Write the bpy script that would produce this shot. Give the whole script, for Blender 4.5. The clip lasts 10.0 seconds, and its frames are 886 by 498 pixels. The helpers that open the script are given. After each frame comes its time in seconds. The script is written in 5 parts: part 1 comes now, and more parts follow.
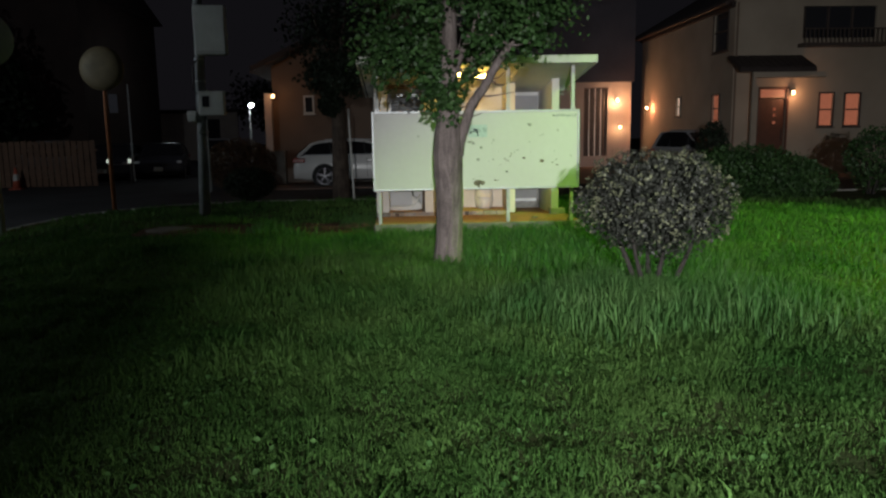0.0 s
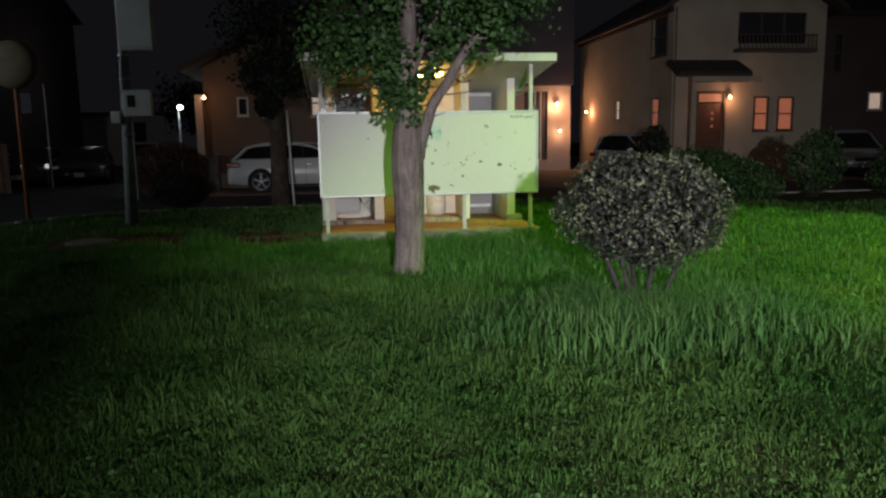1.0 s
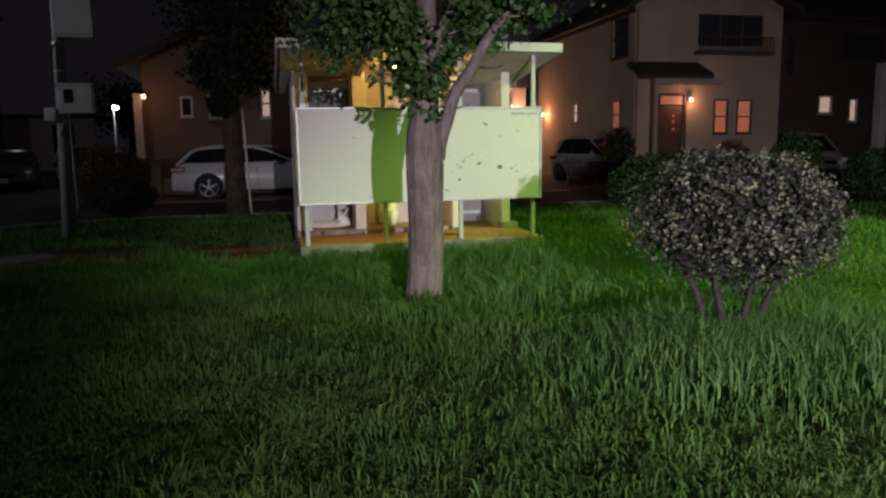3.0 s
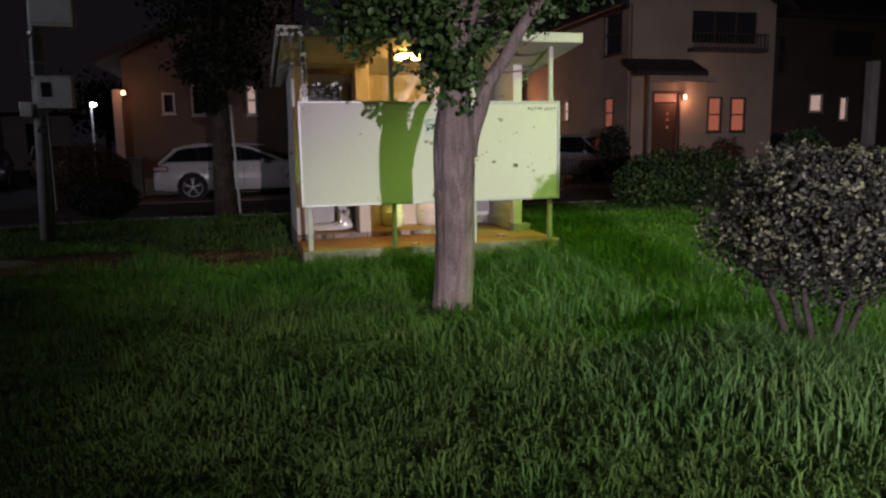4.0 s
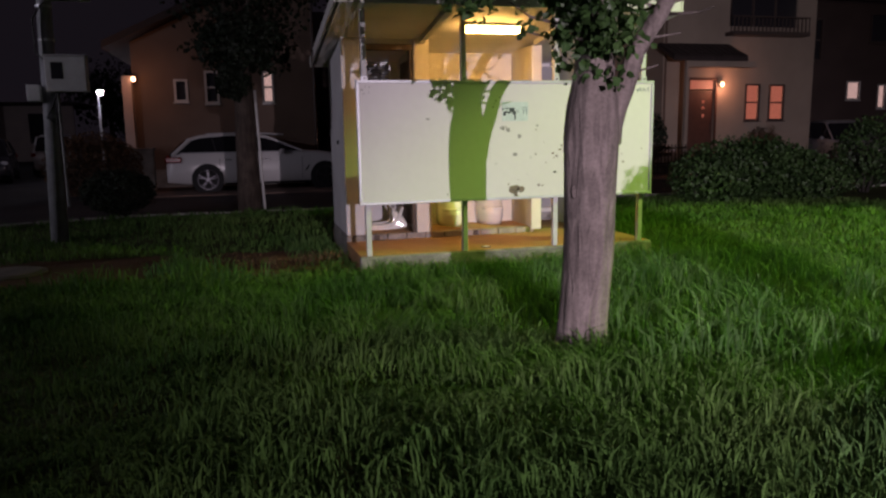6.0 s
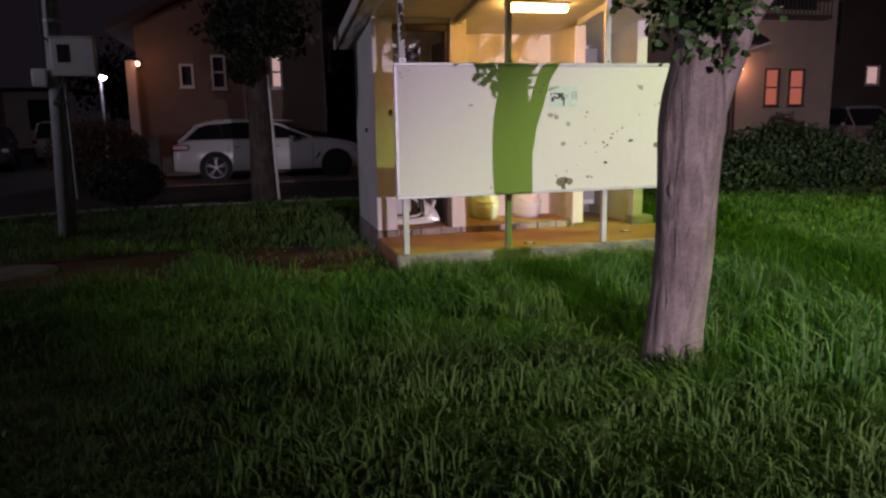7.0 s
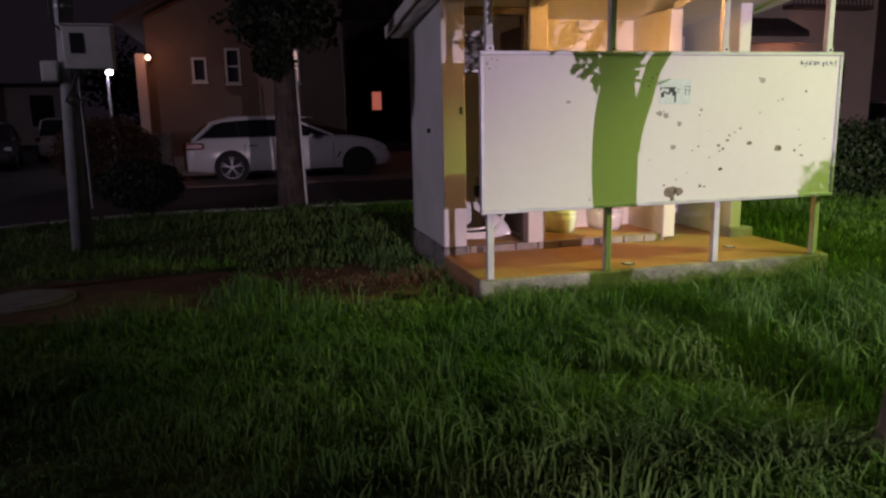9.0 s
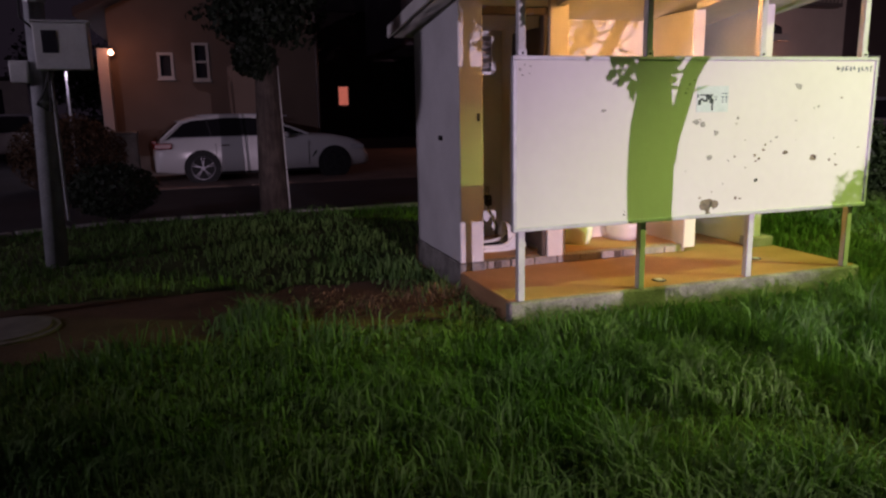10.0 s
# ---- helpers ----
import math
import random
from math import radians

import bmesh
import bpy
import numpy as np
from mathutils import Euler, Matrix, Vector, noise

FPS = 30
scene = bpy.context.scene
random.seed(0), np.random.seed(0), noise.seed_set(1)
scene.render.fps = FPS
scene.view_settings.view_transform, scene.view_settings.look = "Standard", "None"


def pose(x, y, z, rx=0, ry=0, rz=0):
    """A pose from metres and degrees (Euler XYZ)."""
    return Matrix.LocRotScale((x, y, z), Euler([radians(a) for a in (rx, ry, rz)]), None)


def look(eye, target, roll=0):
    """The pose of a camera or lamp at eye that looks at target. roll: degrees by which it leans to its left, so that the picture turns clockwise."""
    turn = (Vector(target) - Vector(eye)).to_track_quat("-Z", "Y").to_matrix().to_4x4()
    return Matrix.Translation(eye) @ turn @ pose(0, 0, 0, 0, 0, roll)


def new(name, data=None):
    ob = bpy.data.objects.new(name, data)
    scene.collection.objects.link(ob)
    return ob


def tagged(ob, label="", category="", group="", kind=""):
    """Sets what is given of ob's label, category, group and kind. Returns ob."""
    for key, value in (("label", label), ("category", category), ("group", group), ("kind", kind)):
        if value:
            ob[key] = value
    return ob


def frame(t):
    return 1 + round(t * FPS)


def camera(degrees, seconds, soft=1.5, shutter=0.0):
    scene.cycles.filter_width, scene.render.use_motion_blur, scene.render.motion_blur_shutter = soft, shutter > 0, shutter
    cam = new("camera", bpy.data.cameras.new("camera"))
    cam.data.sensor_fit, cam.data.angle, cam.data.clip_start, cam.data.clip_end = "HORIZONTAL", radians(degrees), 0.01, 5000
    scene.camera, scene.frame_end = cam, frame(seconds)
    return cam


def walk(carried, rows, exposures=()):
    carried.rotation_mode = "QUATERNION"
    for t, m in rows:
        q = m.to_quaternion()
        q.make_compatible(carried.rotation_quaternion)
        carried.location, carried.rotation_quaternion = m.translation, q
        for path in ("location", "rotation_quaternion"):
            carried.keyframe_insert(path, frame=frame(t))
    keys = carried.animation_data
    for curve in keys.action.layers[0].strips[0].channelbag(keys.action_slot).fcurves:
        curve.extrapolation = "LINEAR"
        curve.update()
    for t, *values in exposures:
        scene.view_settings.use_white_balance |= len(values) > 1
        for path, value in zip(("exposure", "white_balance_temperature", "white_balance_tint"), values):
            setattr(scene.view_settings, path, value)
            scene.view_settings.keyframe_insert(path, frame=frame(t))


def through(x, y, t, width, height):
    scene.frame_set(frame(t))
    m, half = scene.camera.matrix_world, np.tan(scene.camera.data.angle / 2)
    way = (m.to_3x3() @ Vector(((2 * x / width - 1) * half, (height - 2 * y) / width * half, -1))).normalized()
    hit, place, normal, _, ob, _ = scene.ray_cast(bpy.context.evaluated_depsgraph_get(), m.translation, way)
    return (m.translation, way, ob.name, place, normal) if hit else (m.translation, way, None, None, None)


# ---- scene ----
cam = camera(63.7, 10.0, soft=2.4)
PATH = [
    (0, (0.278, 0.003, 1.402), (0.39, 1.976, 1.094), -0.9),
    (0.5, (0.18, 0.35, 1.37), (0.42, 2.313, 1.071), -0.9),
    (1, (0.083, 0.687, 1.38), (0.374, 2.643, 1.081), -0.9),
    (1.5, (-0.074, 0.948, 1.382), (0.26, 2.899, 1.091), -0.9),
    (2, (-0.154, 1.298, 1.4), (0.233, 3.237, 1.104), -0.8),
    (2.5, (-0.298, 1.589, 1.358), (0.124, 3.522, 1.067), -0.9),
    (4, (-0.657, 2.553, 1.311), (-0.143, 4.464, 1.019), -0.9),
    (4.5, (-0.776, 2.886, 1.291), (-0.261, 4.796, 0.995), -1.0),
    (5, (-0.846, 3.213, 1.285), (-0.332, 5.122, 0.985), -0.9),
    (5.5, (-0.951, 3.537, 1.277), (-0.441, 5.446, 0.974), -0.9),
    (7, (-1.306, 4.437, 1.307), (-0.8, 6.339, 0.952), -1.0),
    (7.5, (-1.382, 4.769, 1.292), (-0.88, 6.67, 0.927), -1.0),
    (8, (-1.464, 5.054, 1.321), (-0.964, 6.955, 0.951), -1.1),
    (8.5, (-1.577, 5.303, 1.374), (-1.078, 7.204, 1.005), -1.1),
    (9, (-1.676, 5.573, 1.352), (-1.174, 7.473, 0.984), -1.1),
    (9.5, (-1.821, 5.84, 1.418), (-1.295, 7.733, 1.044), -1.1),
    (10, (-1.989, 6.101, 1.467), (-1.384, 7.967, 1.079), -1.1),
]
# stops, kelvin and tint of the clip's own camera
EXPOSURES = [(0.0, -0.68, 6550, -17), (1.0, -0.66, 6600, -14), (2.5, -0.6, 6650, -3), (4.0, -0.62, 6800, 7), (5.0, -0.58, 6750, 12), (7.0, -0.43, 6680, 23), (8.0, -0.46, 6700, 27), (9.5, -0.32, 6680, 34), (10.0, -0.14, 6600, 36)]
walk(cam, [(t, look(eye, target, roll)) for t, eye, target, roll in PATH], EXPOSURES)

# ---------------------------------------------------------------- light
world = bpy.data.worlds.new("night_sky")
world.use_nodes = True
scene.world = world
wn = world.node_tree.nodes["Background"]
wn.inputs[0].default_value = (0.62, 0.50, 0.72, 1)
wn.inputs[1].default_value = 0.0145


def lamp(kind, place, watts, colour, radius=0.05, target=None, angle=60, blend=0.5):
    data = bpy.data.lights.new("lamp", kind)
    data.energy, data.color, data.shadow_soft_size = watts, colour, radius
    ob = new("lamp", data)
    ob.matrix_world = look(place, target) if target else Matrix.Translation(place)
    if kind == "SPOT":
        data.spot_size, data.spot_blend = radians(angle), blend
    return ob


# white torch carried behind the walker, green-tinted park lamp shaded towards the lawn, street lamp beyond the view
lamp("SPOT", (0.15, -5.0, 1.9), 10800, (0.97, 0.84, 0.97), 0.03, (3.2, 4.5, 0.0), 59, 1.0)
lamp("SPOT", (8.7, 6.2, 5.6), 4000, (0.58, 1.0, 0.15), 0.06, (5.9, 8.6, 0.0), 74, 0.35)
lamp("POINT", (-15.0, 9.3, 4.4), 1450, (0.84, 0.82, 1.0), 0.1)
# added lamps without fittings, to brighten the house fronts and the far roadside
lamp("POINT", (23.5, 17.5, 6.5), 58, (1.0, 0.86, 0.66), 0.1)
lamp("POINT", (-13.0, 44.0, 5.5), 40, (0.9, 0.86, 1.0), 0.1)


# ---------------------------------------------------------------- materials
def mat(name, colour, rough=0.7, scale=8.0, vary=0.25, bump=0.2, metal=0.0, fine=90.0, second=None, spec=0.5, island=0.0, obrand=0.0):
    """Colour with stains (scale) and grain (fine), in metres of the world."""
    m = bpy.data.materials.new(name)
    m.use_nodes = True
    n, l = m.node_tree.nodes, m.node_tree.links
    b = n["Principled BSDF"]
    b.inputs["Roughness"].default_value, b.inputs["Metallic"].default_value = rough, metal
    b.inputs["Specular IOR Level"].default_value = spec
    geo = n.new("ShaderNodeNewGeometry")
    big, small = n.new("ShaderNodeTexNoise"), n.new("ShaderNodeTexNoise")
    big.inputs["Scale"].default_value, big.inputs["Detail"].default_value = scale, 6
    small.inputs["Scale"].default_value, small.inputs["Detail"].default_value = fine, 3
    for k in (big, small):
        l.new(geo.outputs["Position"], k.inputs["Vector"])
    ramp = n.new("ShaderNodeValToRGB")
    ramp.color_ramp.elements[0].position, ramp.color_ramp.elements[1].position = 0.3, 0.7
    c2 = second or [c * (1 - vary) for c in colour]
    ramp.color_ramp.elements[0].color = (*c2, 1)
    ramp.color_ramp.elements[1].color = (*colour, 1)
    l.new(big.outputs["Fac"], ramp.inputs["Fac"])
    mix = n.new("ShaderNodeMix")
    mix.data_type, mix.blend_type = "RGBA", "MULTIPLY"
    mix.inputs["Factor"].default_value = min(1, vary * 1.5)
    l.new(ramp.outputs["Color"], mix.inputs["A"])
    grain = n.new("ShaderNodeMapRange")
    grain.inputs["From Min"].default_value, grain.inputs["From Max"].default_value = 0.3, 0.7
    grain.inputs["To Min"].default_value, grain.inputs["To Max"].default_value = 0.6, 1.15
    l.new(small.outputs["Fac"], grain.inputs["Value"])
    l.new(grain.outputs["Result"], mix.inputs["B"])
    out = mix.outputs["Result"]
    if island or obrand:
        src = geo.outputs["Random Per Island"] if island else n.new("ShaderNodeObjectInfo").outputs["Random"]
        hsv = n.new("ShaderNodeHueSaturation")
        rng = n.new("ShaderNodeMapRange")
        a = island or obrand
        rng.inputs["To Min"].default_value, rng.inputs["To Max"].default_value = 1 - a, 1 + a
        l.new(src, rng.inputs["Value"])
        l.new(rng.outputs["Result"], hsv.inputs["Value"])
        l.new(out, hsv.inputs["Color"])
        out = hsv.outputs["Color"]
    l.new(out, b.inputs["Base Color"])
    if bump:
        bp = n.new("ShaderNodeBump")
        bp.inputs["Strength"].default_value, bp.inputs["Distance"].default_value = bump, 0.01
        l.new(small.outputs["Fac"], bp.inputs["Height"])
        l.new(bp.outputs["Normal"], b.inputs["Normal"])
    return m


def leafy(name, colour, second, rough=0.5, through=0.25, island=0.35, patch=3.0):
    m = mat(name, colour, rough, patch, 0.3, 0, fine=40, second=second, spec=0.3, island=island)
    n, l = m.node_tree.nodes, m.node_tree.links
    b, out = n["Principled BSDF"], n["Material Output"]
    tr, mx = n.new("ShaderNodeBsdfTranslucent"), n.new("ShaderNodeMixShader")
    l.new(b.inputs["Base Color"].links[0].from_socket, tr.inputs["Color"])
    mx.inputs[0].default_value = through
    l.new(b.outputs[0], mx.inputs[1])
    l.new(tr.outputs[0], mx.inputs[2])
    l.new(mx.outputs[0], out.inputs["Surface"])
    return m


def glow(name, colour, strength):
    m = bpy.data.materials.new(name)
    m.use_nodes = True
    b = m.node_tree.nodes["Principled BSDF"]
    b.inputs["Base Color"].default_value = (0.8, 0.8, 0.8, 1)
    b.inputs["Emission Color"].default_value = (*colour, 1)
    b.inputs["Emission Strength"].default_value = strength
    return m


def curtain_glow(name, colour, strength, stripes):
    """A lit curtain or blind behind glass: the folds dim the light."""
    m = glow(name, colour, strength)
    m.node_tree.nodes["Principled BSDF"].inputs["Base Color"].default_value = (0.08, 0.06, 0.05, 1)
    n, l = m.node_tree.nodes, m.node_tree.links
    geo, wave, rng = n.new("ShaderNodeNewGeometry"), n.new("ShaderNodeTexWave"), n.new("ShaderNodeMapRange")
    wave.inputs["Scale"].default_value, wave.inputs["Distortion"].default_value = stripes, 1.5
    l.new(geo.outputs["Position"], wave.inputs["Vector"])
    rng.inputs["To Min"].default_value, rng.inputs["To Max"].default_value = strength * 0.55, strength * 1.2
    l.new(wave.outputs["Fac"], rng.inputs["Value"])
    l.new(rng.outputs["Result"], n["Principled BSDF"].inputs["Emission Strength"])
    return m


def glass(name, tint=(0.03, 0.03, 0.035), rough=0.06):
    m = mat(name, tint, rough, 2, 0.1, 0, spec=0.8)
    return m


def bark(name, colour, second, ridge=10.0, depth=0.022):
    m = mat(name, colour, 0.9, 5, 0.35, 0.0, fine=60, second=second, spec=0.2)
    n, l = m.node_tree.nodes, m.node_tree.links
    geo, mp = n.new("ShaderNodeNewGeometry"), n.new("ShaderNodeMapping")
    mp.inputs["Scale"].default_value = (1, 1, 0.16)
    v, nz = n.new("ShaderNodeTexNoise"), n.new("ShaderNodeBump")
    v.inputs["Scale"].default_value, v.inputs["Detail"].default_value, v.inputs["Distortion"].default_value = ridge * 2.2, 6, 0.6
    l.new(geo.outputs["Position"], mp.inputs["Vector"])
    l.new(mp.outputs["Vector"], v.inputs["Vector"])
    nz.inputs["Strength"].default_value, nz.inputs["Distance"].default_value = 1.0, depth
    l.new(v.outputs["Fac"], nz.inputs["Height"])
    l.new(nz.outputs["Normal"], n["Principled BSDF"].inputs["Normal"])
    mixed = n["Principled BSDF"].inputs["Base Color"].links[0].from_socket
    mul, rng = n.new("ShaderNodeMix"), n.new("ShaderNodeMapRange")
    mul.data_type, mul.blend_type = "RGBA", "MULTIPLY"
    mul.inputs["Factor"].default_value = 1.0
    rng.inputs["From Min"].default_value, rng.inputs["From Max"].default_value = 0.35, 0.6
    rng.inputs["To Min"].default_value, rng.inputs["To Max"].default_value = 0.66, 1.06
    l.new(v.outputs["Fac"], rng.inputs["Value"])
    l.new(mixed, mul.inputs["A"])
    l.new(rng.outputs["Result"], mul.inputs["B"])
    l.new(mul.outputs["Result"], n["Principled BSDF"].inputs["Base Color"])
    return m


M = {}
M["soil"] = mat("soil", (0.075, 0.055, 0.032), 0.95, 1.2, 0.5, 0.8, fine=35, second=(0.03, 0.045, 0.015), spec=0.1)
M["thatch"] = mat("lawn_thatch", (0.085, 0.10, 0.042), 0.95, 1.4, 0.45, 0.9, fine=60, second=(0.04, 0.065, 0.02), spec=0.1)
M["dirt"] = mat("dirt", (0.12, 0.08, 0.05), 0.95, 2.5, 0.4, 0.8, fine=50, spec=0.1)
M["asphalt"] = mat("asphalt", (0.055, 0.055, 0.06), 0.85, 0.6, 0.35, 0.5, fine=140, spec=0.2)
M["paving"] = mat("paving", (0.22, 0.15, 0.12), 0.85, 1.5, 0.35, 0.4, fine=60)
M["concrete"] = mat("concrete", (0.38, 0.37, 0.34), 0.9, 3.0, 0.45, 0.5, fine=70)
M["stained"] = mat("stained_concrete", (0.36, 0.34, 0.31), 0.9, 5.0, 0.6, 0.6, fine=60, second=(0.13, 0.12, 0.11))
M["lid"] = mat("weathered_lid", (0.17, 0.155, 0.14), 0.9, 6, 0.4, 0.5)
M["ochre"] = mat("ochre_screed", (0.52, 0.31, 0.15), 0.8, 2.2, 0.4, 0.3, fine=80, second=(0.36, 0.19, 0.085))
M["brick"] = mat("step_brick", (0.40, 0.35, 0.31), 0.9, 6.0, 0.4, 0.5, fine=60, obrand=0.15)
M["board"] = mat("board_paint", (0.66, 0.645, 0.63), 0.5, 1.1, 0.04, 0.02, fine=14, second=(0.62, 0.60, 0.57))
M["alu"] = mat("aluminium", (0.62, 0.63, 0.66), 0.45, 8, 0.2, 0.05, metal=0.35)
M["post"] = mat("post_paint", (0.60, 0.60, 0.60), 0.55, 7, 0.25, 0.1)
M["rust"] = mat("rust_chips", (0.30, 0.24, 0.18), 0.9, 30, 0.5, 0.5, second=(0.10, 0.08, 0.065))
# dark paint flakes, and the shade painted inside the squat toilet
M["dark_chip_and_shade"] = mat("dark_chips_and_shade", (0.045, 0.045, 0.05), 0.9, 60, 0.4, 0.3)
M["grey_chip"] = mat("grey_chips", (0.40, 0.39, 0.37), 0.9, 60, 0.4, 0.3)
M["notice"] = mat("faded_notice", (0.60, 0.68, 0.67), 0.6, 12, 0.25, 0.0, second=(0.48, 0.58, 0.57))
M["ink"] = mat("ink", (0.035, 0.05, 0.055), 0.7, 50, 0.3, 0)
M["blue_ink"] = mat("blue_ink", (0.10, 0.16, 0.20), 0.7, 50, 0.3, 0)
M["render"] = mat("white_wall_paint", (0.70, 0.69, 0.69), 0.8, 2.0, 0.22, 0.25, fine=120, second=(0.56, 0.55, 0.55))
M["inner"] = mat("inner_wall_paint", (0.74, 0.70, 0.62), 0.75, 2.5, 0.2, 0.15, fine=100)
M["ceiling"] = mat("ceiling_board", (0.70, 0.68, 0.65), 0.8, 2.0, 0.2, 0.1)
M["fascia"] = mat("fascia_paint", (0.68, 0.67, 0.63), 0.6, 3, 0.2, 0.1)
M["roofing"] = mat("roofing", (0.12, 0.12, 0.13), 0.7, 3, 0.3, 0.3)
M["door_grey"] = mat("grey_door", (0.30, 0.29, 0.33), 0.6, 3, 0.2, 0.1)
# dark timber, also the colour of painted shade in the hut
M["dark_wood_and_shade"] = mat("dark_timber_and_shade", (0.10, 0.07, 0.05), 0.7, 10, 0.4, 0.3)
M["porcelain"] = mat("porcelain", (0.80, 0.78, 0.74), 0.12, 6, 0.08, 0.0)
M["chrome"] = mat("chrome", (0.7, 0.7, 0.72), 0.15, 6, 0.1, 0, metal=1.0)
M["steel_pole"] = mat("steel_pole", (0.33, 0.34, 0.35), 0.6, 6, 0.3, 0.15, fine=50)
M["box_paint"] = mat("box_paint", (0.70, 0.70, 0.68), 0.55, 4, 0.2, 0.1)
M["orange"] = mat("orange_pole", (0.42, 0.15, 0.06), 0.6, 5, 0.35, 0.15)
M["mirror_back"] = mat("mirror_back", (0.24, 0.19, 0.11), 0.6, 5, 0.3, 0.1)
M["black"] = mat("black_rubber", (0.018, 0.018, 0.02), 0.75, 12, 0.3, 0.2)
M["cable"] = mat("cable", (0.02, 0.02, 0.02), 0.6, 12, 0.2, 0)
M["bark"] = bark("park_tree_bark", (0.26, 0.215, 0.205), (0.16, 0.132, 0.124))
M["bark2"] = bark("dark_bark", (0.105, 0.082, 0.068), (0.055, 0.042, 0.035))
M["stem"] = mat("shrub_stem", (0.045, 0.038, 0.034), 0.9, 20, 0.4, 0.5)
M["leaf"] = leafy("tree_leaf", (0.07, 0.135, 0.042), (0.025, 0.058, 0.017), 0.45, 0.22, 0.5)
M["bushleaf"] = leafy("shrub_leaf", (0.07, 0.073, 0.06), (0.028, 0.03, 0.025), 0.42, 0.12, 0.5)
M["budleaf"] = leafy("shrub_young_leaf", (0.25, 0.26, 0.16), (0.12, 0.13, 0.08), 0.4, 0.2, 0.3)
M["hedgeleaf"] = leafy("hedge_leaf", (0.055, 0.105, 0.032), (0.022, 0.05, 0.016), 0.5, 0.15)
M["darkleaf"] = leafy("dark_leaf", (0.024, 0.036, 0.02), (0.010, 0.016, 0.008), 0.6, 0.1)
M["brownleaf"] = leafy("brown_leaf", (0.15, 0.085, 0.045), (0.06, 0.035, 0.02), 0.6, 0.1)
M["grass"] = leafy("grass_blade", (0.13, 0.232, 0.058), (0.05, 0.13, 0.024), 0.8, 0.3, 0.35, 0.9)
M["tallgrass"] = leafy("tall_grass_blade", (0.13, 0.24, 0.072), (0.055, 0.148, 0.034), 0.7, 0.3, 0.35)
M["straw"] = leafy("dry_straw", (0.30, 0.22, 0.12), (0.18, 0.13, 0.07), 0.8, 0.1)
M["stucco"] = mat("beige_stucco", (0.36, 0.30, 0.24), 0.9, 1.0, 0.2, 0.5, fine=50)
M["stucco_brown"] = mat("brown_stucco", (0.17, 0.12, 0.092), 0.9, 1.0, 0.2, 0.5, fine=50)
M["stucco_pink"] = mat("cream_stucco", (0.50, 0.42, 0.38), 0.9, 1.0, 0.2, 0.5, fine=50)
M["slate_wall"] = mat("slate_siding", (0.10, 0.09, 0.11), 0.85, 1.0, 0.25, 0.3, fine=30)
M["dark_wall"] = mat("dark_siding", (0.08, 0.055, 0.05), 0.9, 1.0, 0.25, 0.3)
M["tile"] = mat("roof_tile", (0.045, 0.032, 0.03), 0.8, 2, 0.3, 0.5)
M["white_frame"] = mat("white_window_frame", (0.50, 0.50, 0.48), 0.5, 6, 0.1, 0.05)
M["brown_frame"] = mat("brown_window_frame", (0.07, 0.05, 0.045), 0.5, 6, 0.1, 0.05)
M["pane"] = glass("window_pane")
M["door_brown"] = mat("brown_door", (0.11, 0.05, 0.035), 0.5, 6, 0.3, 0.2)
M["lit_pink"] = curtain_glow("lit_curtain", (1.0, 0.27, 0.17), 0.5, 5)
M["lit_white"] = curtain_glow("lit_blind", (1.0, 0.66, 0.60), 0.7, 6)
M["bulb_warm"] = glow("warm_bulb", (1.0, 0.50, 0.28), 14)
M["bulb_white"] = glow("white_bulb", (0.92, 0.86, 1.0), 60)
M["tube"] = glow("fluorescent_cover", (1.0, 0.54, 0.14), 76.0)
M["car_white"] = mat("white_car_paint", (0.68, 0.67, 0.67), 0.22, 2, 0.04, 0)
M["car_silver"] = mat("silver_car_paint", (0.40, 0.40, 0.42), 0.3, 2, 0.05, 0, metal=0.4)
M["car_dark"] = mat("dark_car_paint", (0.035, 0.035, 0.045), 0.25, 2, 0.05, 0)
M["car_glass"] = glass("car_glass", (0.012, 0.012, 0.014), 0.05)
M["rim"] = mat("alloy_rim", (0.13, 0.13, 0.145), 0.3, 8, 0.1, 0, metal=0.8)
M["tail_red"] = mat("tail_light_red", (0.22, 0.004, 0.006), 0.25, 8, 0.1, 0)
M["head_clear"] = mat("head_light_lens", (0.55, 0.55, 0.58), 0.1, 8, 0.1, 0)
# emission stands in for light that the barrier's reflectors throw back
M["reflector"] = glow("glowing_reflector", (1, 0.95, 0.95), 0.9)
M["cone_red"] = mat("traffic_cone_plastic", (0.45, 0.10, 0.06), 0.6, 8, 0.2, 0)
M["fence_brown"] = mat("brown_fence", (0.15, 0.08, 0.05), 0.8, 4, 0.4, 0.3)
M["line_paint"] = mat("road_paint", (0.55, 0.55, 0.55), 0.8, 6, 0.4, 0.3)


# ---------------------------------------------------------------- mesh helpers
def box(bm, x0, x1, y0, y1, z0, z1, bevel=0.0, seg=1):
    r = bmesh.ops.create_cube(bm, size=1, matrix=Matrix.Translation(((x0 + x1) / 2, (y0 + y1) / 2, (z0 + z1) / 2)) @ Matrix.Diagonal((x1 - x0, y1 - y0, z1 - z0, 1)))
    if bevel:
        es = list({e for v in r["verts"] for e in v.link_edges})
        bmesh.ops.bevel(bm, geom=es, offset=bevel, segments=seg, affect="EDGES", profile=0.5)
    return bm


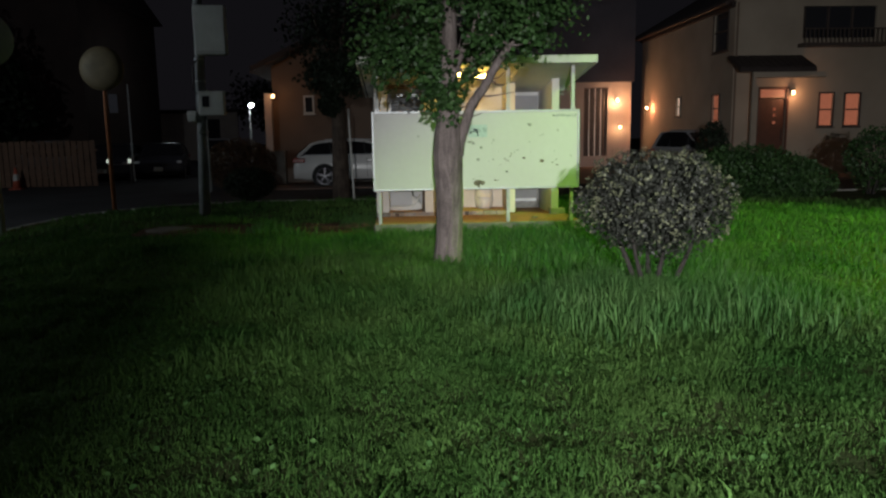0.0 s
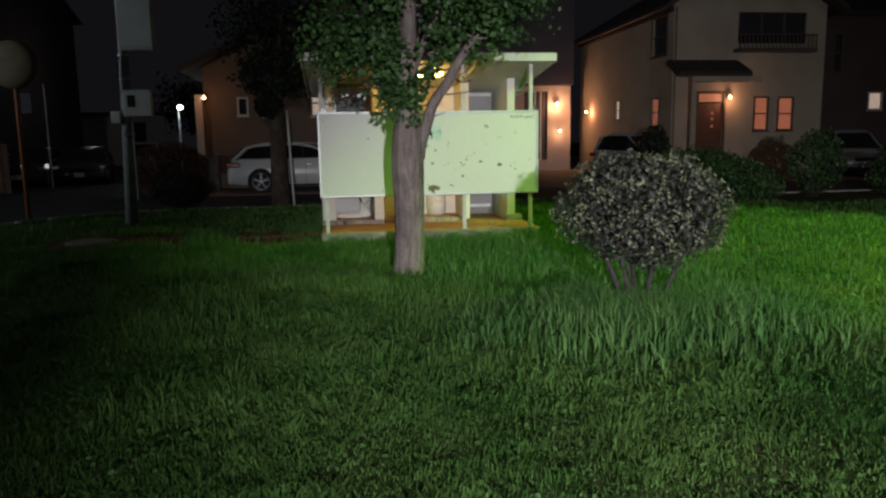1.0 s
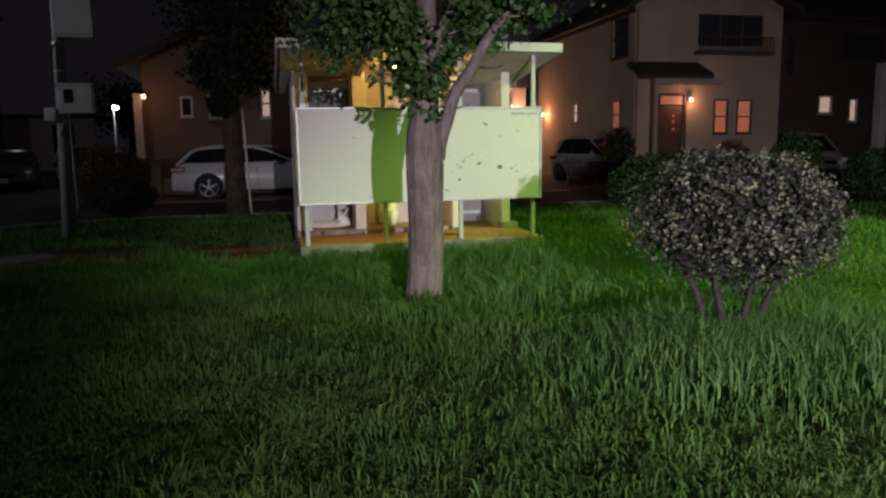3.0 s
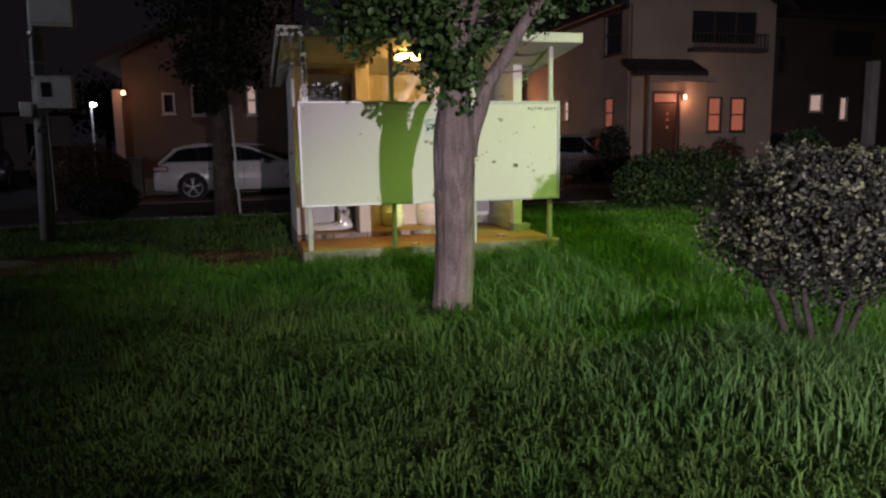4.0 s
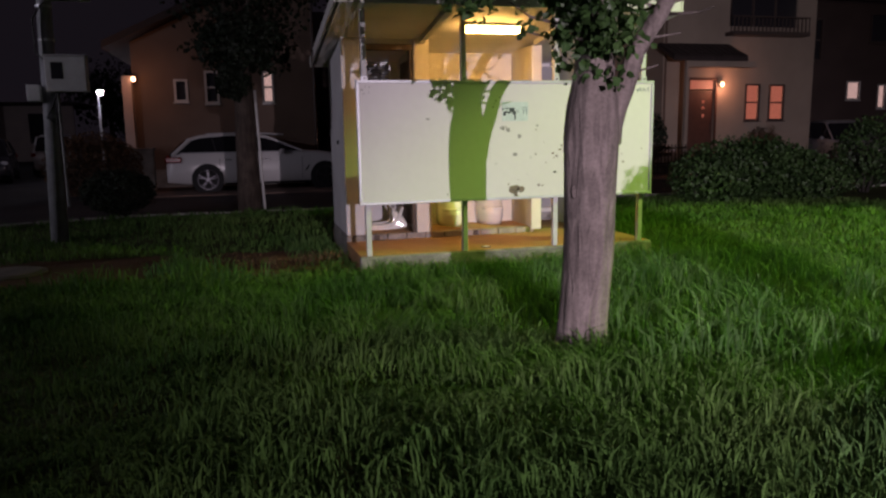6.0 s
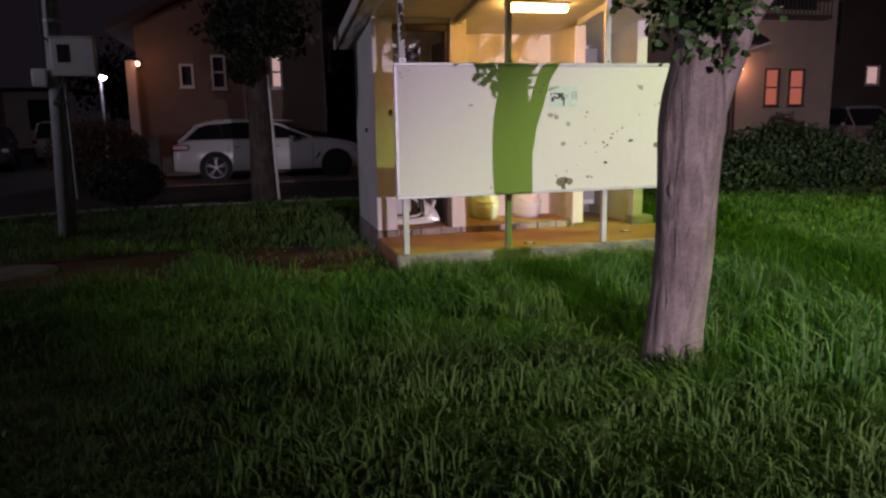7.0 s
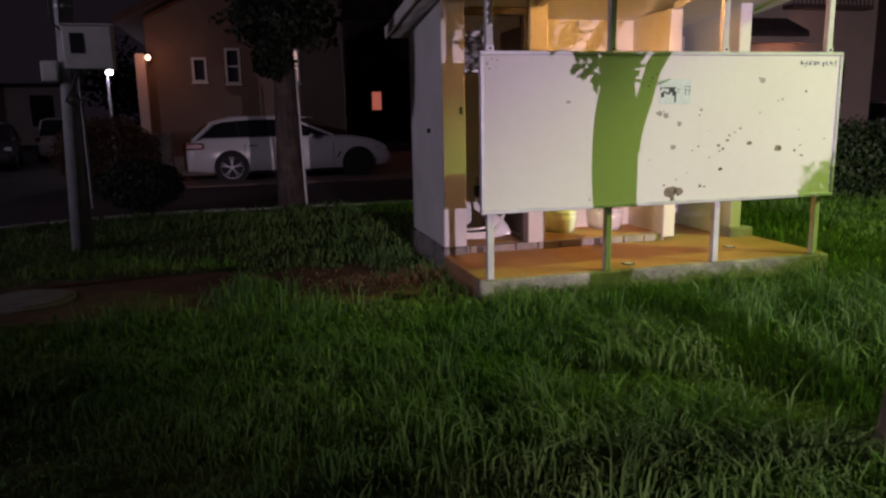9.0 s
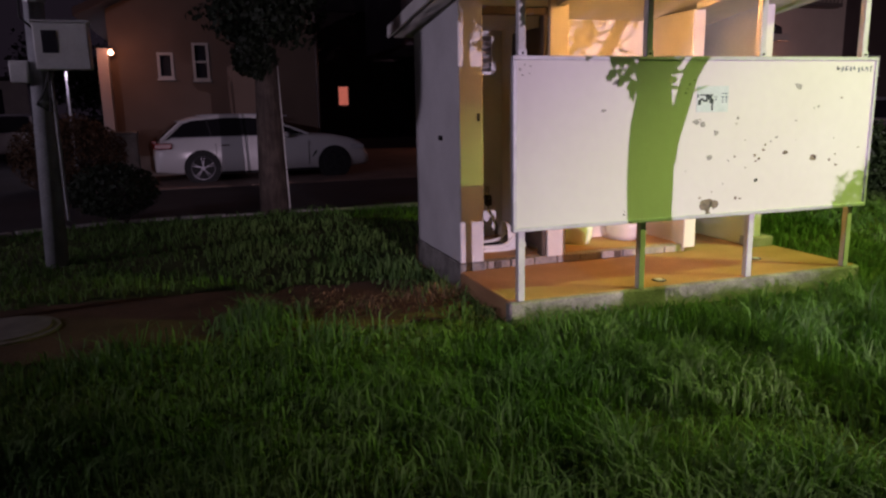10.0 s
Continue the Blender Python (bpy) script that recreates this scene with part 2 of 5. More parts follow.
def cyl(bm, p, q, r0, r1=None, n=12, caps=True):
    p, q = Vector(p), Vector(q)
    d = q - p
    m = Matrix.Translation((p + q) / 2) @ d.to_track_quat("Z", "Y").to_matrix().to_4x4()
    bmesh.ops.create_cone(bm, cap_ends=caps, segments=n, radius1=r0, radius2=r0 if r1 is None else r1, depth=d.length, matrix=m)
    return bm


def ball(bm, c, r, sz=(1, 1, 1), u=16, v=10):
    bmesh.ops.create_uvsphere(bm, u_segments=u, v_segments=v, radius=r, matrix=Matrix.Translation(c) @ Matrix.Diagonal((*sz, 1)))
    return bm


def tube(bm, pts, radii, n=10):
    """A tapered limb through points."""
    rings = []
    for i, (p, r) in enumerate(zip(pts, radii)):
        d = (Vector(pts[min(i + 1, len(pts) - 1)]) - Vector(pts[max(i - 1, 0)])).normalized()
        a = d.orthogonal().normalized() if i == 0 else (rings[-1][1] - d * rings[-1][1].dot(d)).normalized()
        b = d.cross(a)
        ring = [bm.verts.new(Vector(p) + (a * math.cos(2 * math.pi * k / n) + b * math.sin(2 * math.pi * k / n)) * r) for k in range(n)]
        rings.append((ring, a))
    for (r0, _), (r1, _) in zip(rings, rings[1:]):
        for k in range(n):
            bm.faces.new((r0[k], r0[(k + 1) % n], r1[(k + 1) % n], r1[k]))
    bm.faces.new(rings[0][0][::-1])
    bm.faces.new(rings[-1][0])
    return bm


def mesh_of(name, bm, material, smooth=False):
    bmesh.ops.recalc_face_normals(bm, faces=bm.faces)
    me = bpy.data.meshes.new(name)
    bm.to_mesh(me)
    bm.free()
    me.materials.append(material)
    if smooth:
        for p in me.polygons:
            p.use_smooth = True
    return me


def part(name, bm, material, parent=None, label="", smooth=False, at=None):
    ob = new(name, mesh_of(name, bm, material, smooth))
    if parent:
        ob.parent = parent
    if at is not None:
        ob.matrix_basis = at
    return tagged(ob, label)


def thing(name, place, label, category, group="", kind="", turn=0.0):
    ob = new(name)
    ob.empty_display_size = 0.2
    ob.matrix_world = pose(*place, 0, 0, turn)
    return tagged(ob, label, category, group, kind)


def B():
    return bmesh.new()


def sheet(bm, outline, z0, z1):
    """A flat slab with the given outline."""
    lo = [bm.verts.new((x, y, z0)) for x, y in outline]
    hi = [bm.verts.new((x, y, z1)) for x, y in outline]
    bm.faces.new(lo[::-1])
    bm.faces.new(hi)
    k = len(lo)
    for i in range(k):
        bm.faces.new((lo[i], lo[(i + 1) % k], hi[(i + 1) % k], hi[i]))
    return bm


def prism(bm, outline, x0, x1, axis="x"):
    """An outline in (y, z), or (x, z) with axis y, pushed along the axis."""
    f = (lambda a, b, c: (c, a, b)) if axis == "x" else (lambda a, b, c: (a, c, b))
    lo = [bm.verts.new(f(a, b, x0)) for a, b in outline]
    hi = [bm.verts.new(f(a, b, x1)) for a, b in outline]
    bm.faces.new(lo[::-1])
    bm.faces.new(hi)
    k = len(lo)
    for i in range(k):
        bm.faces.new((lo[i], lo[(i + 1) % k], hi[(i + 1) % k], hi[i]))
    return bm


def wall(bm, a0, a1, z0, z1, c0, c1, holes=(), axis="x"):
    """A thick wall along an axis, with rectangular openings (a0, a1, z0, z1) right through it."""
    As = sorted({a0, a1, *[v for h in holes for v in h[:2]]})
    Zs = sorted({z0, z1, *[v for h in holes for v in h[2:4]]})
    na, nz = len(As) - 1, len(Zs) - 1
    solid = lambda i, j: 0 <= i < na and 0 <= j < nz and not any(h[0] <= As[i] and As[i + 1] <= h[1] and h[2] <= Zs[j] and Zs[j + 1] <= h[3] for h in holes)
    pt = (lambda a, c, z: (a, c, z)) if axis == "x" else (lambda a, c, z: (c, a, z))
    cache = {}

    def v(i, j, k):
        if (i, j, k) not in cache:
            cache[i, j, k] = bm.verts.new(pt(As[i], (c0, c1)[k], Zs[j]))
        return cache[i, j, k]
    for i in range(na):
        for j in range(nz):
            if not solid(i, j):
                continue
            for k in (0, 1):
                bm.faces.new((v(i, j, k), v(i + 1, j, k), v(i + 1, j + 1, k), v(i, j + 1, k)))
            for (di, dj), (p, q) in {(-1, 0): ((i, j), (i, j + 1)), (1, 0): ((i + 1, j), (i + 1, j + 1)), (0, -1): ((i, j), (i + 1, j)), (0, 1): ((i, j + 1), (i + 1, j + 1))}.items():
                if not solid(i + di, j + dj):
                    bm.faces.new((v(*p, 0), v(*q, 0), v(*q, 1), v(*p, 1)))
    return bm


rng = np.random.default_rng(7)


def blades_mesh(name, xy, z, length, width, material, lean=0.5, flow=None):
    """Many grass blades: each a tapered strip of a quad and a tip, bent over."""
    n = len(xy)
    yaw = rng.uniform(0, 2 * np.pi, n)
    side = np.stack([np.cos(yaw), np.sin(yaw), np.zeros(n)], 1)
    to = rng.uniform(0, 2 * np.pi, n) if flow is None else flow + rng.normal(0, 1.5, n)
    away = np.stack([np.cos(to), np.sin(to), np.zeros(n)], 1) * (rng.uniform(0.1, 1.0, n) * lean)[:, None]
    base = np.stack([xy[:, 0], xy[:, 1], np.broadcast_to(z, n)], 1)
    up = np.array([0, 0, 1.0])
    L, w = length[:, None], (width * rng.uniform(0.7, 1.3, n))[:, None]
    mid = base + L * 0.55 * (up + away * 0.45)
    tip = base + L * (up * (0.95 - 0.25 * lean) + away * 1.15)
    vs = np.stack([base - side * w, base + side * w, mid + side * w * 0.8, mid - side * w * 0.8, tip], 1).reshape(-1, 3)
    k = np.arange(n) * 5
    quads = np.stack([k, k + 1, k + 2, k + 3], 1)
    tris = np.stack([k + 3, k + 2, k + 4], 1)
    return fast_mesh(name, vs, [quads, tris], material)


def fast_mesh(name, vs, groups, material):
    me = bpy.data.meshes.new(name)
    me.vertices.add(len(vs))
    me.vertices.foreach_set("co", np.ascontiguousarray(vs, dtype=np.float32).ravel())
    loops = np.concatenate([g.ravel() for g in groups])
    sizes = np.concatenate([np.full(len(g), g.shape[1]) for g in groups])
    me.loops.add(len(loops))
    me.loops.foreach_set("vertex_index", loops.astype(np.int32))
    me.polygons.add(len(sizes))
    me.polygons.foreach_set("loop_start", np.concatenate([[0], np.cumsum(sizes)[:-1]]).astype(np.int32))
    me.update(calc_edges=True)
    me.validate()
    me.materials.append(material)
    return me


def leaves_mesh(name, pts, normals, size, material, fold=0.25, jitter=0.7, long=1.0):
    """Many folded leaves of two halves each, lying roughly across the given normals."""
    n = len(pts)
    nn = normals + rng.normal(0, jitter, (n, 3))
    nn /= np.linalg.norm(nn, axis=1)[:, None]
    a = np.cross(nn, rng.normal(0, 1, (n, 3)))
    a /= np.linalg.norm(a, axis=1)[:, None]
    b = np.cross(nn, a)
    s = (size * rng.uniform(0.6, 1.35, n))[:, None]
    base, tip = pts - a * s * 0.5 * long, pts + a * s * 0.5 * long
    m0 = pts - a * s * 0.05
    left, right = m0 + b * s * 0.42 + nn * s * fold, m0 - b * s * 0.42 + nn * s * fold
    l2, r2 = pts + a * s * 0.28 * long + b * s * 0.24 + nn * s * fold * 0.6, pts + a * s * 0.28 * long - b * s * 0.24 + nn * s * fold * 0.6
    vs = np.stack([base, left, l2, tip, r2, right], 1).reshape(-1, 3)
    k = np.arange(n) * 6
    q1 = np.stack([k, k + 3, k + 2, k + 1], 1)
    q2 = np.stack([k, k + 5, k + 4, k + 3], 1)
    return fast_mesh(name, vs, [q1, q2], material)


def blob_points(n, centre, radii, shell=0.55, lump=0.25, seed=0):
    """Points in an uneven rounded crown, denser towards its skin, with outward normals."""
    d = rng.normal(0, 1, (n, 3))
    d /= np.linalg.norm(d, axis=1)[:, None]
    r = shell + (1 - shell) * rng.uniform(0, 1, n) ** 0.6
    bump = np.array([noise.noise(Vector((x * 2.1 + seed, y * 2.1, z * 2.1))) + 0.5 * noise.noise(Vector((x * 5 + seed, y * 5, z * 5))) for x, y, z in d])
    p = d * (r * (1 + lump * bump))[:, None] * np.array(radii) + np.array(centre)
    return p, d


# ---------------------------------------------------------------- ground, road, kerb
part("ground", sheet(B(), [(-300, -300), (300, -300), (300, 300), (-300, 300)], -0.6, -0.10), M["soil"])
tagged(bpy.data.objects["ground"], "dark bare earth reaching to the horizon", "ground", kind="structure")
tagged(part("road", sheet(B(), [(-60, -30), (-5, -30), (-5, 15.5), (60, 15.5), (60, 21.6), (-4.4, 21.6), (-5.4, 60), (-60, 60)], -0.09, -0.06), M["asphalt"]), "dark grey worn asphalt road round the park corner", "road", kind="structure")
tagged(part("pavement", sheet(B(), [(-4.2, 21.62), (60, 21.62), (60, 60), (-5.2, 60)], -0.095, -0.035), M["paving"]), "reddish brown paved forecourts before the houses", "pavement", kind="structure")

ARC_C, ARC_R = (-2.6, 13.1), 3.5        # rounded corner of the lawn


def on_lawn(x, y):
    if x < ARC_C[0] and y > ARC_C[1]:
        return math.hypot(x - ARC_C[0], y - ARC_C[1]) < ARC_R
    return x > ARC_C[0] - ARC_R and y < ARC_C[1] + ARC_R


def lawn_height(x, y):
    return 0.025 * noise.noise(Vector((x * 0.5, y * 0.5, 0))) + 0.008 * noise.noise(Vector((x * 3, y * 3, 2)))


edge = [(45, 16.6), (45, -25), (-6.1, -25)] + [(ARC_C[0] - ARC_R * math.cos(a), ARC_C[1] + ARC_R * math.sin(a)) for a in np.linspace(0, math.pi / 2, 14)]
bm = B()
cells, step = {}, 0.4


def lv(i, j):
    if (i, j) not in cells:
        x, y = -6.1 + i * step, -9.4 + j * step
        if x < ARC_C[0] and y > ARC_C[1]:
            d = math.hypot(x - ARC_C[0], y - ARC_C[1])
            if d > ARC_R:
                x, y = ARC_C[0] + (x - ARC_C[0]) * ARC_R / d, ARC_C[1] + (y - ARC_C[1]) * ARC_R / d
        cells[i, j] = bm.verts.new((x, y, lawn_height(x, y)))
    return cells[i, j]


for i in range(90):
    for j in range(65):
        x, y = -6.1 + (i + 0.5) * step, -9.4 + (j + 0.5) * step
        if on_lawn(x, y) or on_lawn(x + 0.25, y - 0.25):
            vs = [lv(i, j), lv(i + 1, j), lv(i + 1, j + 1), lv(i, j + 1)]
            try:
                bm.faces.new(vs)
            except ValueError:
                pass
bmesh.ops.dissolve_degenerate(bm, edges=bm.edges, dist=0.0005)
lawn = part("lawn", bm, M["thatch"], smooth=True)
tagged(lawn, "uneven mossy ground under the park lawn", "lawn", kind="structure")

kerb = thing("kerb", (0, 0, 0), "low pale concrete kerb along the lawn", "kerb", kind="structure")
line = [(14 - 0.62 * k, 16.66, 0.0) for k in range(27)]
line += [(ARC_C[0] - (ARC_R + 0.06) * math.sin(a), ARC_C[1] + (ARC_R + 0.06) * math.cos(a), math.degrees(a)) for a in np.linspace(0.05, math.pi / 2, 9)]
line += [(-6.16, 12.6 - 0.62 * k, 90.0) for k in range(14)]
kerb_mesh = mesh_of("kerb_stone", box(B(), -0.305, 0.305, -0.06, 0.06, -0.09, 0.035, 0.012), M["concrete"])
for x, y, a in line:
    ob = new("kerb_stone", kerb_mesh)
    ob.parent = kerb
    ob.matrix_basis = pose(x, y, random.uniform(-0.008, 0.006), random.uniform(-1, 1), 0, a + random.uniform(-0.6, 0.6))

# bare path with a round cover
path = B()
outline = []
for k in range(40):
    a = 2 * math.pi * k / 40
    outline.append((-2.75 + 1.15 * abs(math.cos(a)) ** 0.6 * math.copysign(1, math.cos(a)) + random.uniform(-0.05, 0.05), 11.45 + 0.72 * abs(math.sin(a)) ** 0.6 * math.copysign(1, math.sin(a)) + random.uniform(-0.05, 0.05)))
tagged(part("soil_path", sheet(path, outline, -0.04, 0.016), M["dirt"]), "trodden brown soil path to the hut", "path", kind="structure")
soil2 = B()
outline = [(-1.05 + (0.95 + random.uniform(-0.1, 0.1)) * math.cos(2 * math.pi * k / 36), 11.3 + (0.7 + random.uniform(-0.1, 0.1)) * math.sin(2 * math.pi * k / 36)) for k in range(36)]
tagged(part("bare_soil", sheet(soil2, outline, -0.04, 0.026), M["dirt"]), "brown trodden bare soil beside the hut", "soil", kind="structure")
cover = thing("manhole_cover", (-3.42, 11.5, 0.012), "round grey concrete manhole cover in the bare soil", "manhole cover")
part("rim", cyl(B(), (0, 0, 0), (0, 0, 0.018), 0.36, 0.355, 32), M["lid"], cover)
part("lid", cyl(B(), (0, 0, 0.018), (0, 0, 0.03), 0.31, 0.30, 32), M["lid"], cover)


# ---------------------------------------------------------------- public toilet hut
SL = 0.165                                # slab top
hut = thing("toilet_hut", (-0.12, 11.40, 0), "small white public toilet hut with open cubicles and flat roof", "toilet hut")
HX, HY = -0.12, 11.40
IN = 0.232                                # inner floor


def hut_box(name, x0, x1, y0, y1, z0, z1, m, label="", bevel=0.006):
    return part(name, box(B(), x0 - HX, x1 - HX, y0 - HY, y1 - HY, z0, z1, bevel), M[m], hut, label)


hut_box("slab", -0.125, 2.92, 10.42, 12.72, -0.05, SL, "ochre", "ochre-stained concrete floor slab", 0.01)
part("slab_edge", box(B(), -0.13 - HX, 2.925 - HX, 10.385 - HY, 10.47 - HY, -0.05, SL - 0.004, 0.012), M["stained"], hut, "stained grey concrete slab edge")
hut_box("inner_floor", -0.10, 2.04, 11.50, 12.6, SL - 0.02, IN, "ochre", "raised ochre inner floor")
part("side_wall", box(B(), 0, 0.2, 0.0, 1.22, IN, 2.36, 0.008), M["render"], hut, "white painted side wall")
part("footing", box(B(), -0.008, 0.206, -0.008, 1.235, 0.0, IN - 0.002, 0.008), M["stained"], hut, "cracked grey footing")
hut_box("right_wall", 2.68, 2.80, 11.36, 12.61, SL, 2.33, "render")
part("wall_foot", box(B(), 2.65 - HX, 2.90 - HX, 11.30 - HY, 11.47 - HY, SL - 0.01, SL + 0.09, 0.012), M["concrete"], hut, "small concrete block foot")
hut_box("pillar", 0.65, 0.82, 11.40, 11.56, IN - 0.006, 2.34, "inner", "cream painted pillar")
hut_box("partition", 0.70, 0.78, 11.56, 12.5, IN - 0.006, 2.24, "inner")
hut_box("partition", 1.98, 2.10, 11.38, 12.5, 0.2, 2.24, "inner")
part("back_wall", wall(B(), 0.03 - HX, 2.68 - HX, 0.16, 2.2, 12.5 - HY, 12.61 - HY, [(0.12 - HX, 0.60 - HX, 1.78, 2.12)]), M["render"], hut)
hut_box("bay_back_wall", 0.78, 1.98, 12.02, 12.12, IN - 0.006, 2.26, "inner", "cream back wall behind the urinals")
# louvre in the cubicle's window
for k in range(7):
    part("louvre_slat", box(B(), 0.12 - HX, 0.60 - HX, -0.035, 0.035, -0.004, 0.004), M["alu"], hut, at=pose(0, 12.55 - HY, 1.80 + 0.048 * k, 35, 0, 0))
part("louvre_frame", wall(B(), 0.09 - HX, 0.63 - HX, 1.75, 2.15, 12.485 - HY, 12.498 - HY, [(0.13 - HX, 0.59 - HX, 1.79, 2.11)]), M["alu"], hut)
# dark panel as the partition's painted shade, and the grey wash room door
hut_box("lintel", 0.082, 0.648, 11.42, 11.52, 2.17, 2.23, "dark_wood_and_shade", "dark timber lintel over the cubicle")
hut_box("header", 0.082, 0.648, 11.43, 11.51, 2.232, 2.31, "render")
hut_box("jamb", 0.608, 0.648, 11.42, 11.52, IN, 2.168, "dark_wood_and_shade")
hut_box("partition_shade", 0.655, 0.69, 11.60, 12.15, 0.27, 2.10, "dark_wood_and_shade", "dark panel painting shade on the partition's side")
d2 = hut_box("room_door", 2.14, 2.60, 12.1, 12.14, 0.30, 2.08, "door_grey", "grey door with a pale lower edge")
part("kick_plate", box(B(), 2.16 - HX, 2.58 - HX, 12.088 - HY, 12.1 - HY, 0.31, 0.36, 0.002), M["alu"], d2)
part("door_handle", cyl(B(), (2.22 - HX, 12.06 - HY, 1.15), (2.22 - HX, 12.06 - HY, 1.27), 0.012), M["chrome"], d2)
hut_box("dado", 2.105, 2.675, 12.38, 12.495, 0.17, 0.5, "concrete")
# step of single bricks
bx = -0.10
brick_mesh = mesh_of("step_brick", box(B(), -0.101, 0.101, -0.05, 0.05, 0, IN - SL - 0.004, 0.006), M["brick"])
while bx < 1.9:
    ob = new("step_brick", brick_mesh)
    ob.parent = hut
    ob.matrix_basis = pose(bx + 0.105 - HX, 11.452 - HY + random.uniform(-0.004, 0.004), SL + 0.001, 0, 0, random.uniform(-0.8, 0.8))
    bx += 0.211
# solid dark blocks paint the shade inside two drain slots
for x in (0.17, 1.29):
    hut_box("drain_slot_shade", x, x + 0.06, 11.392, 11.41, SL + 0.003, IN - 0.008, "dark_wood_and_shade", "dark block painting the shade in a drain slot", 0.002)
# drains
for x, y in ((1.16, 10.56), (2.34, 10.9)):
    dr = part("floor_drain", cyl(B(), (x - HX, y - HY, SL + 0.001), (x - HX, y - HY, SL + 0.006), 0.055, 0.05, 20), M["black"], hut)
    part("drain_ring", wall(B(), -0.03, 0.03, 0, 0.003, -0.03, 0.03, []), M["alu"], dr, at=pose(x - HX, y - HY, SL + 0.006))
# sloping roof
R0, R1, RL, RR = 10.22, 12.84, -0.29, 3.07
slope = lambda y: 2.52 - (y - R0) * 0.118
part("roof", prism(B(), [(R0 + 0.03 - HY, slope(R0 + 0.03)), (R1 - HY, slope(R1)), (R1 - HY, slope(R1) - 0.055), (R0 + 0.03 - HY, slope(R0 + 0.03) - 0.055)], RL - HX, RR - HX), M["roofing"], hut, "thin dark roofing")
part("ceiling_panel", prism(B(), [(R0 + 0.03 - HY, slope(R0 + 0.03) - 0.058), (R1 - 0.02 - HY, slope(R1) - 0.058), (R1 - 0.02 - HY, slope(R1) - 0.09), (R0 + 0.03 - HY, slope(R0 + 0.03) - 0.09)], RL + 0.03 - HX, RR - 0.03 - HX), M["ceiling"], hut, "white soffit boards")
part("front_fascia", box(B(), RL - HX, RR - HX, R0 - HY, R0 + 0.027 - HY, slope(R0) - 0.095, slope(R0) + 0.012, 0.004), M["fascia"], hut)
for x in (RL - 0.022, RR + 0.002):
    part("side_fascia", prism(B(), [(R0 - HY, slope(R0) + 0.012), (R1 - HY, slope(R1) + 0.012), (R1 - HY, slope(R1) - 0.095), (R0 - HY, slope(R0) - 0.095)], x - HX, x + 0.02 - HX), M["fascia"], hut)
for x in (0.70, 2.0):
    part("roof_beam", prism(B(), [(R0 + 0.06 - HY, slope(R0) - 0.095), (11.38 - HY, slope(11.38) - 0.093), (11.38 - HY, slope(11.38) - 0.15), (R0 + 0.06 - HY, slope(R0) - 0.15)], x - HX, x + 0.06 - HX), M["ceiling"], hut)
part("wall_vent", box(B(), -0.014, 0.0, 0.42, 0.5, 1.2, 1.24, 0.003), M["black"], hut)
part("hinge_plate", box(B(), 0.10, 0.13, -0.008, 0.0, 1.9, 2.02, 0.003), M["alu"], hut)
part("hinge_plate", box(B(), 0.15, 0.172, -0.008, 0.0, 1.36, 1.42, 0.003), M["black"], hut)

# four posts that carry roof and board
for x in (-0.04, 0.90, 1.84, 2.785):
    post = thing("roof_post", (x, 10.425, SL - 0.001), "square pale grey metal post under the roof edge", "post", "roof posts")
    part("shaft", box(B(), -0.025, 0.025, -0.025, 0.025, 0, slope(10.425) - 0.093 - SL, 0.004), M["post"], post)
    part("bracket", box(B(), -0.03, 0.03, -0.031, -0.024, 1.615, 1.66, 0.003), M["alu"], post)
    part("bolt", cyl(B(), (0, -0.031, 1.637), (0, -0.039, 1.637), 0.008, n=8), M["black"], post)

# screen board
BX0, BX1, BZ0, BZ1, BY = -0.125, 2.878, 0.652, 1.782, 10.352
screen = thing("screen_board", (BX0, BY, BZ0), "large chipped off-white metal screen board fixed to posts", "screen board")
BW, BH = BX1 - BX0, BZ1 - BZ0
part("panel", box(B(), 0.012, BW - 0.012, 0.006, 0.036, 0.012, BH - 0.012, 0.003), M["board"], screen)
for nm, a in (("top_rail", (0, BW, -0.004, 0.042, BH - 0.028, BH)), ("bottom_rail", (0, BW, -0.004, 0.042, 0, 0.028)), ("side_rail", (0, 0.028, -0.004, 0.042, 0.029, BH - 0.029)), ("side_rail", (BW - 0.028, BW, -0.004, 0.042, 0.029, BH - 0.029))):
    part(nm, box(B(), *a, 0.004), M["alu"], screen)


def chip(bm, u, v, r, squash=1.0, n=11, depth=0.0012):
    """A flake of lost paint, u and v along the board from its left lower corner."""
    ring = [(u + r * random.uniform(0.6, 1.15) * math.cos(2 * math.pi * k / n), v + squash * r * random.uniform(0.6, 1.15) * math.sin(2 * math.pi * k / n)) for k in range(n)]
    f = [bm.verts.new((x, 0.006 - depth, z)) for x, z in ring]
    g = [bm.verts.new((u + (x - u) * 1.12, 0.0065, v + (z - v) * 1.12)) for x, z in ring]
    bm.faces.new(f)
    for k in range(n):
        bm.faces.new((f[k], f[(k + 1) % n], g[(k + 1) % n], g[k]))


def uv(px, py):
    """Place on the board from fractions of its width and of its height from the top."""
    return px * BW, (1 - py) * BH


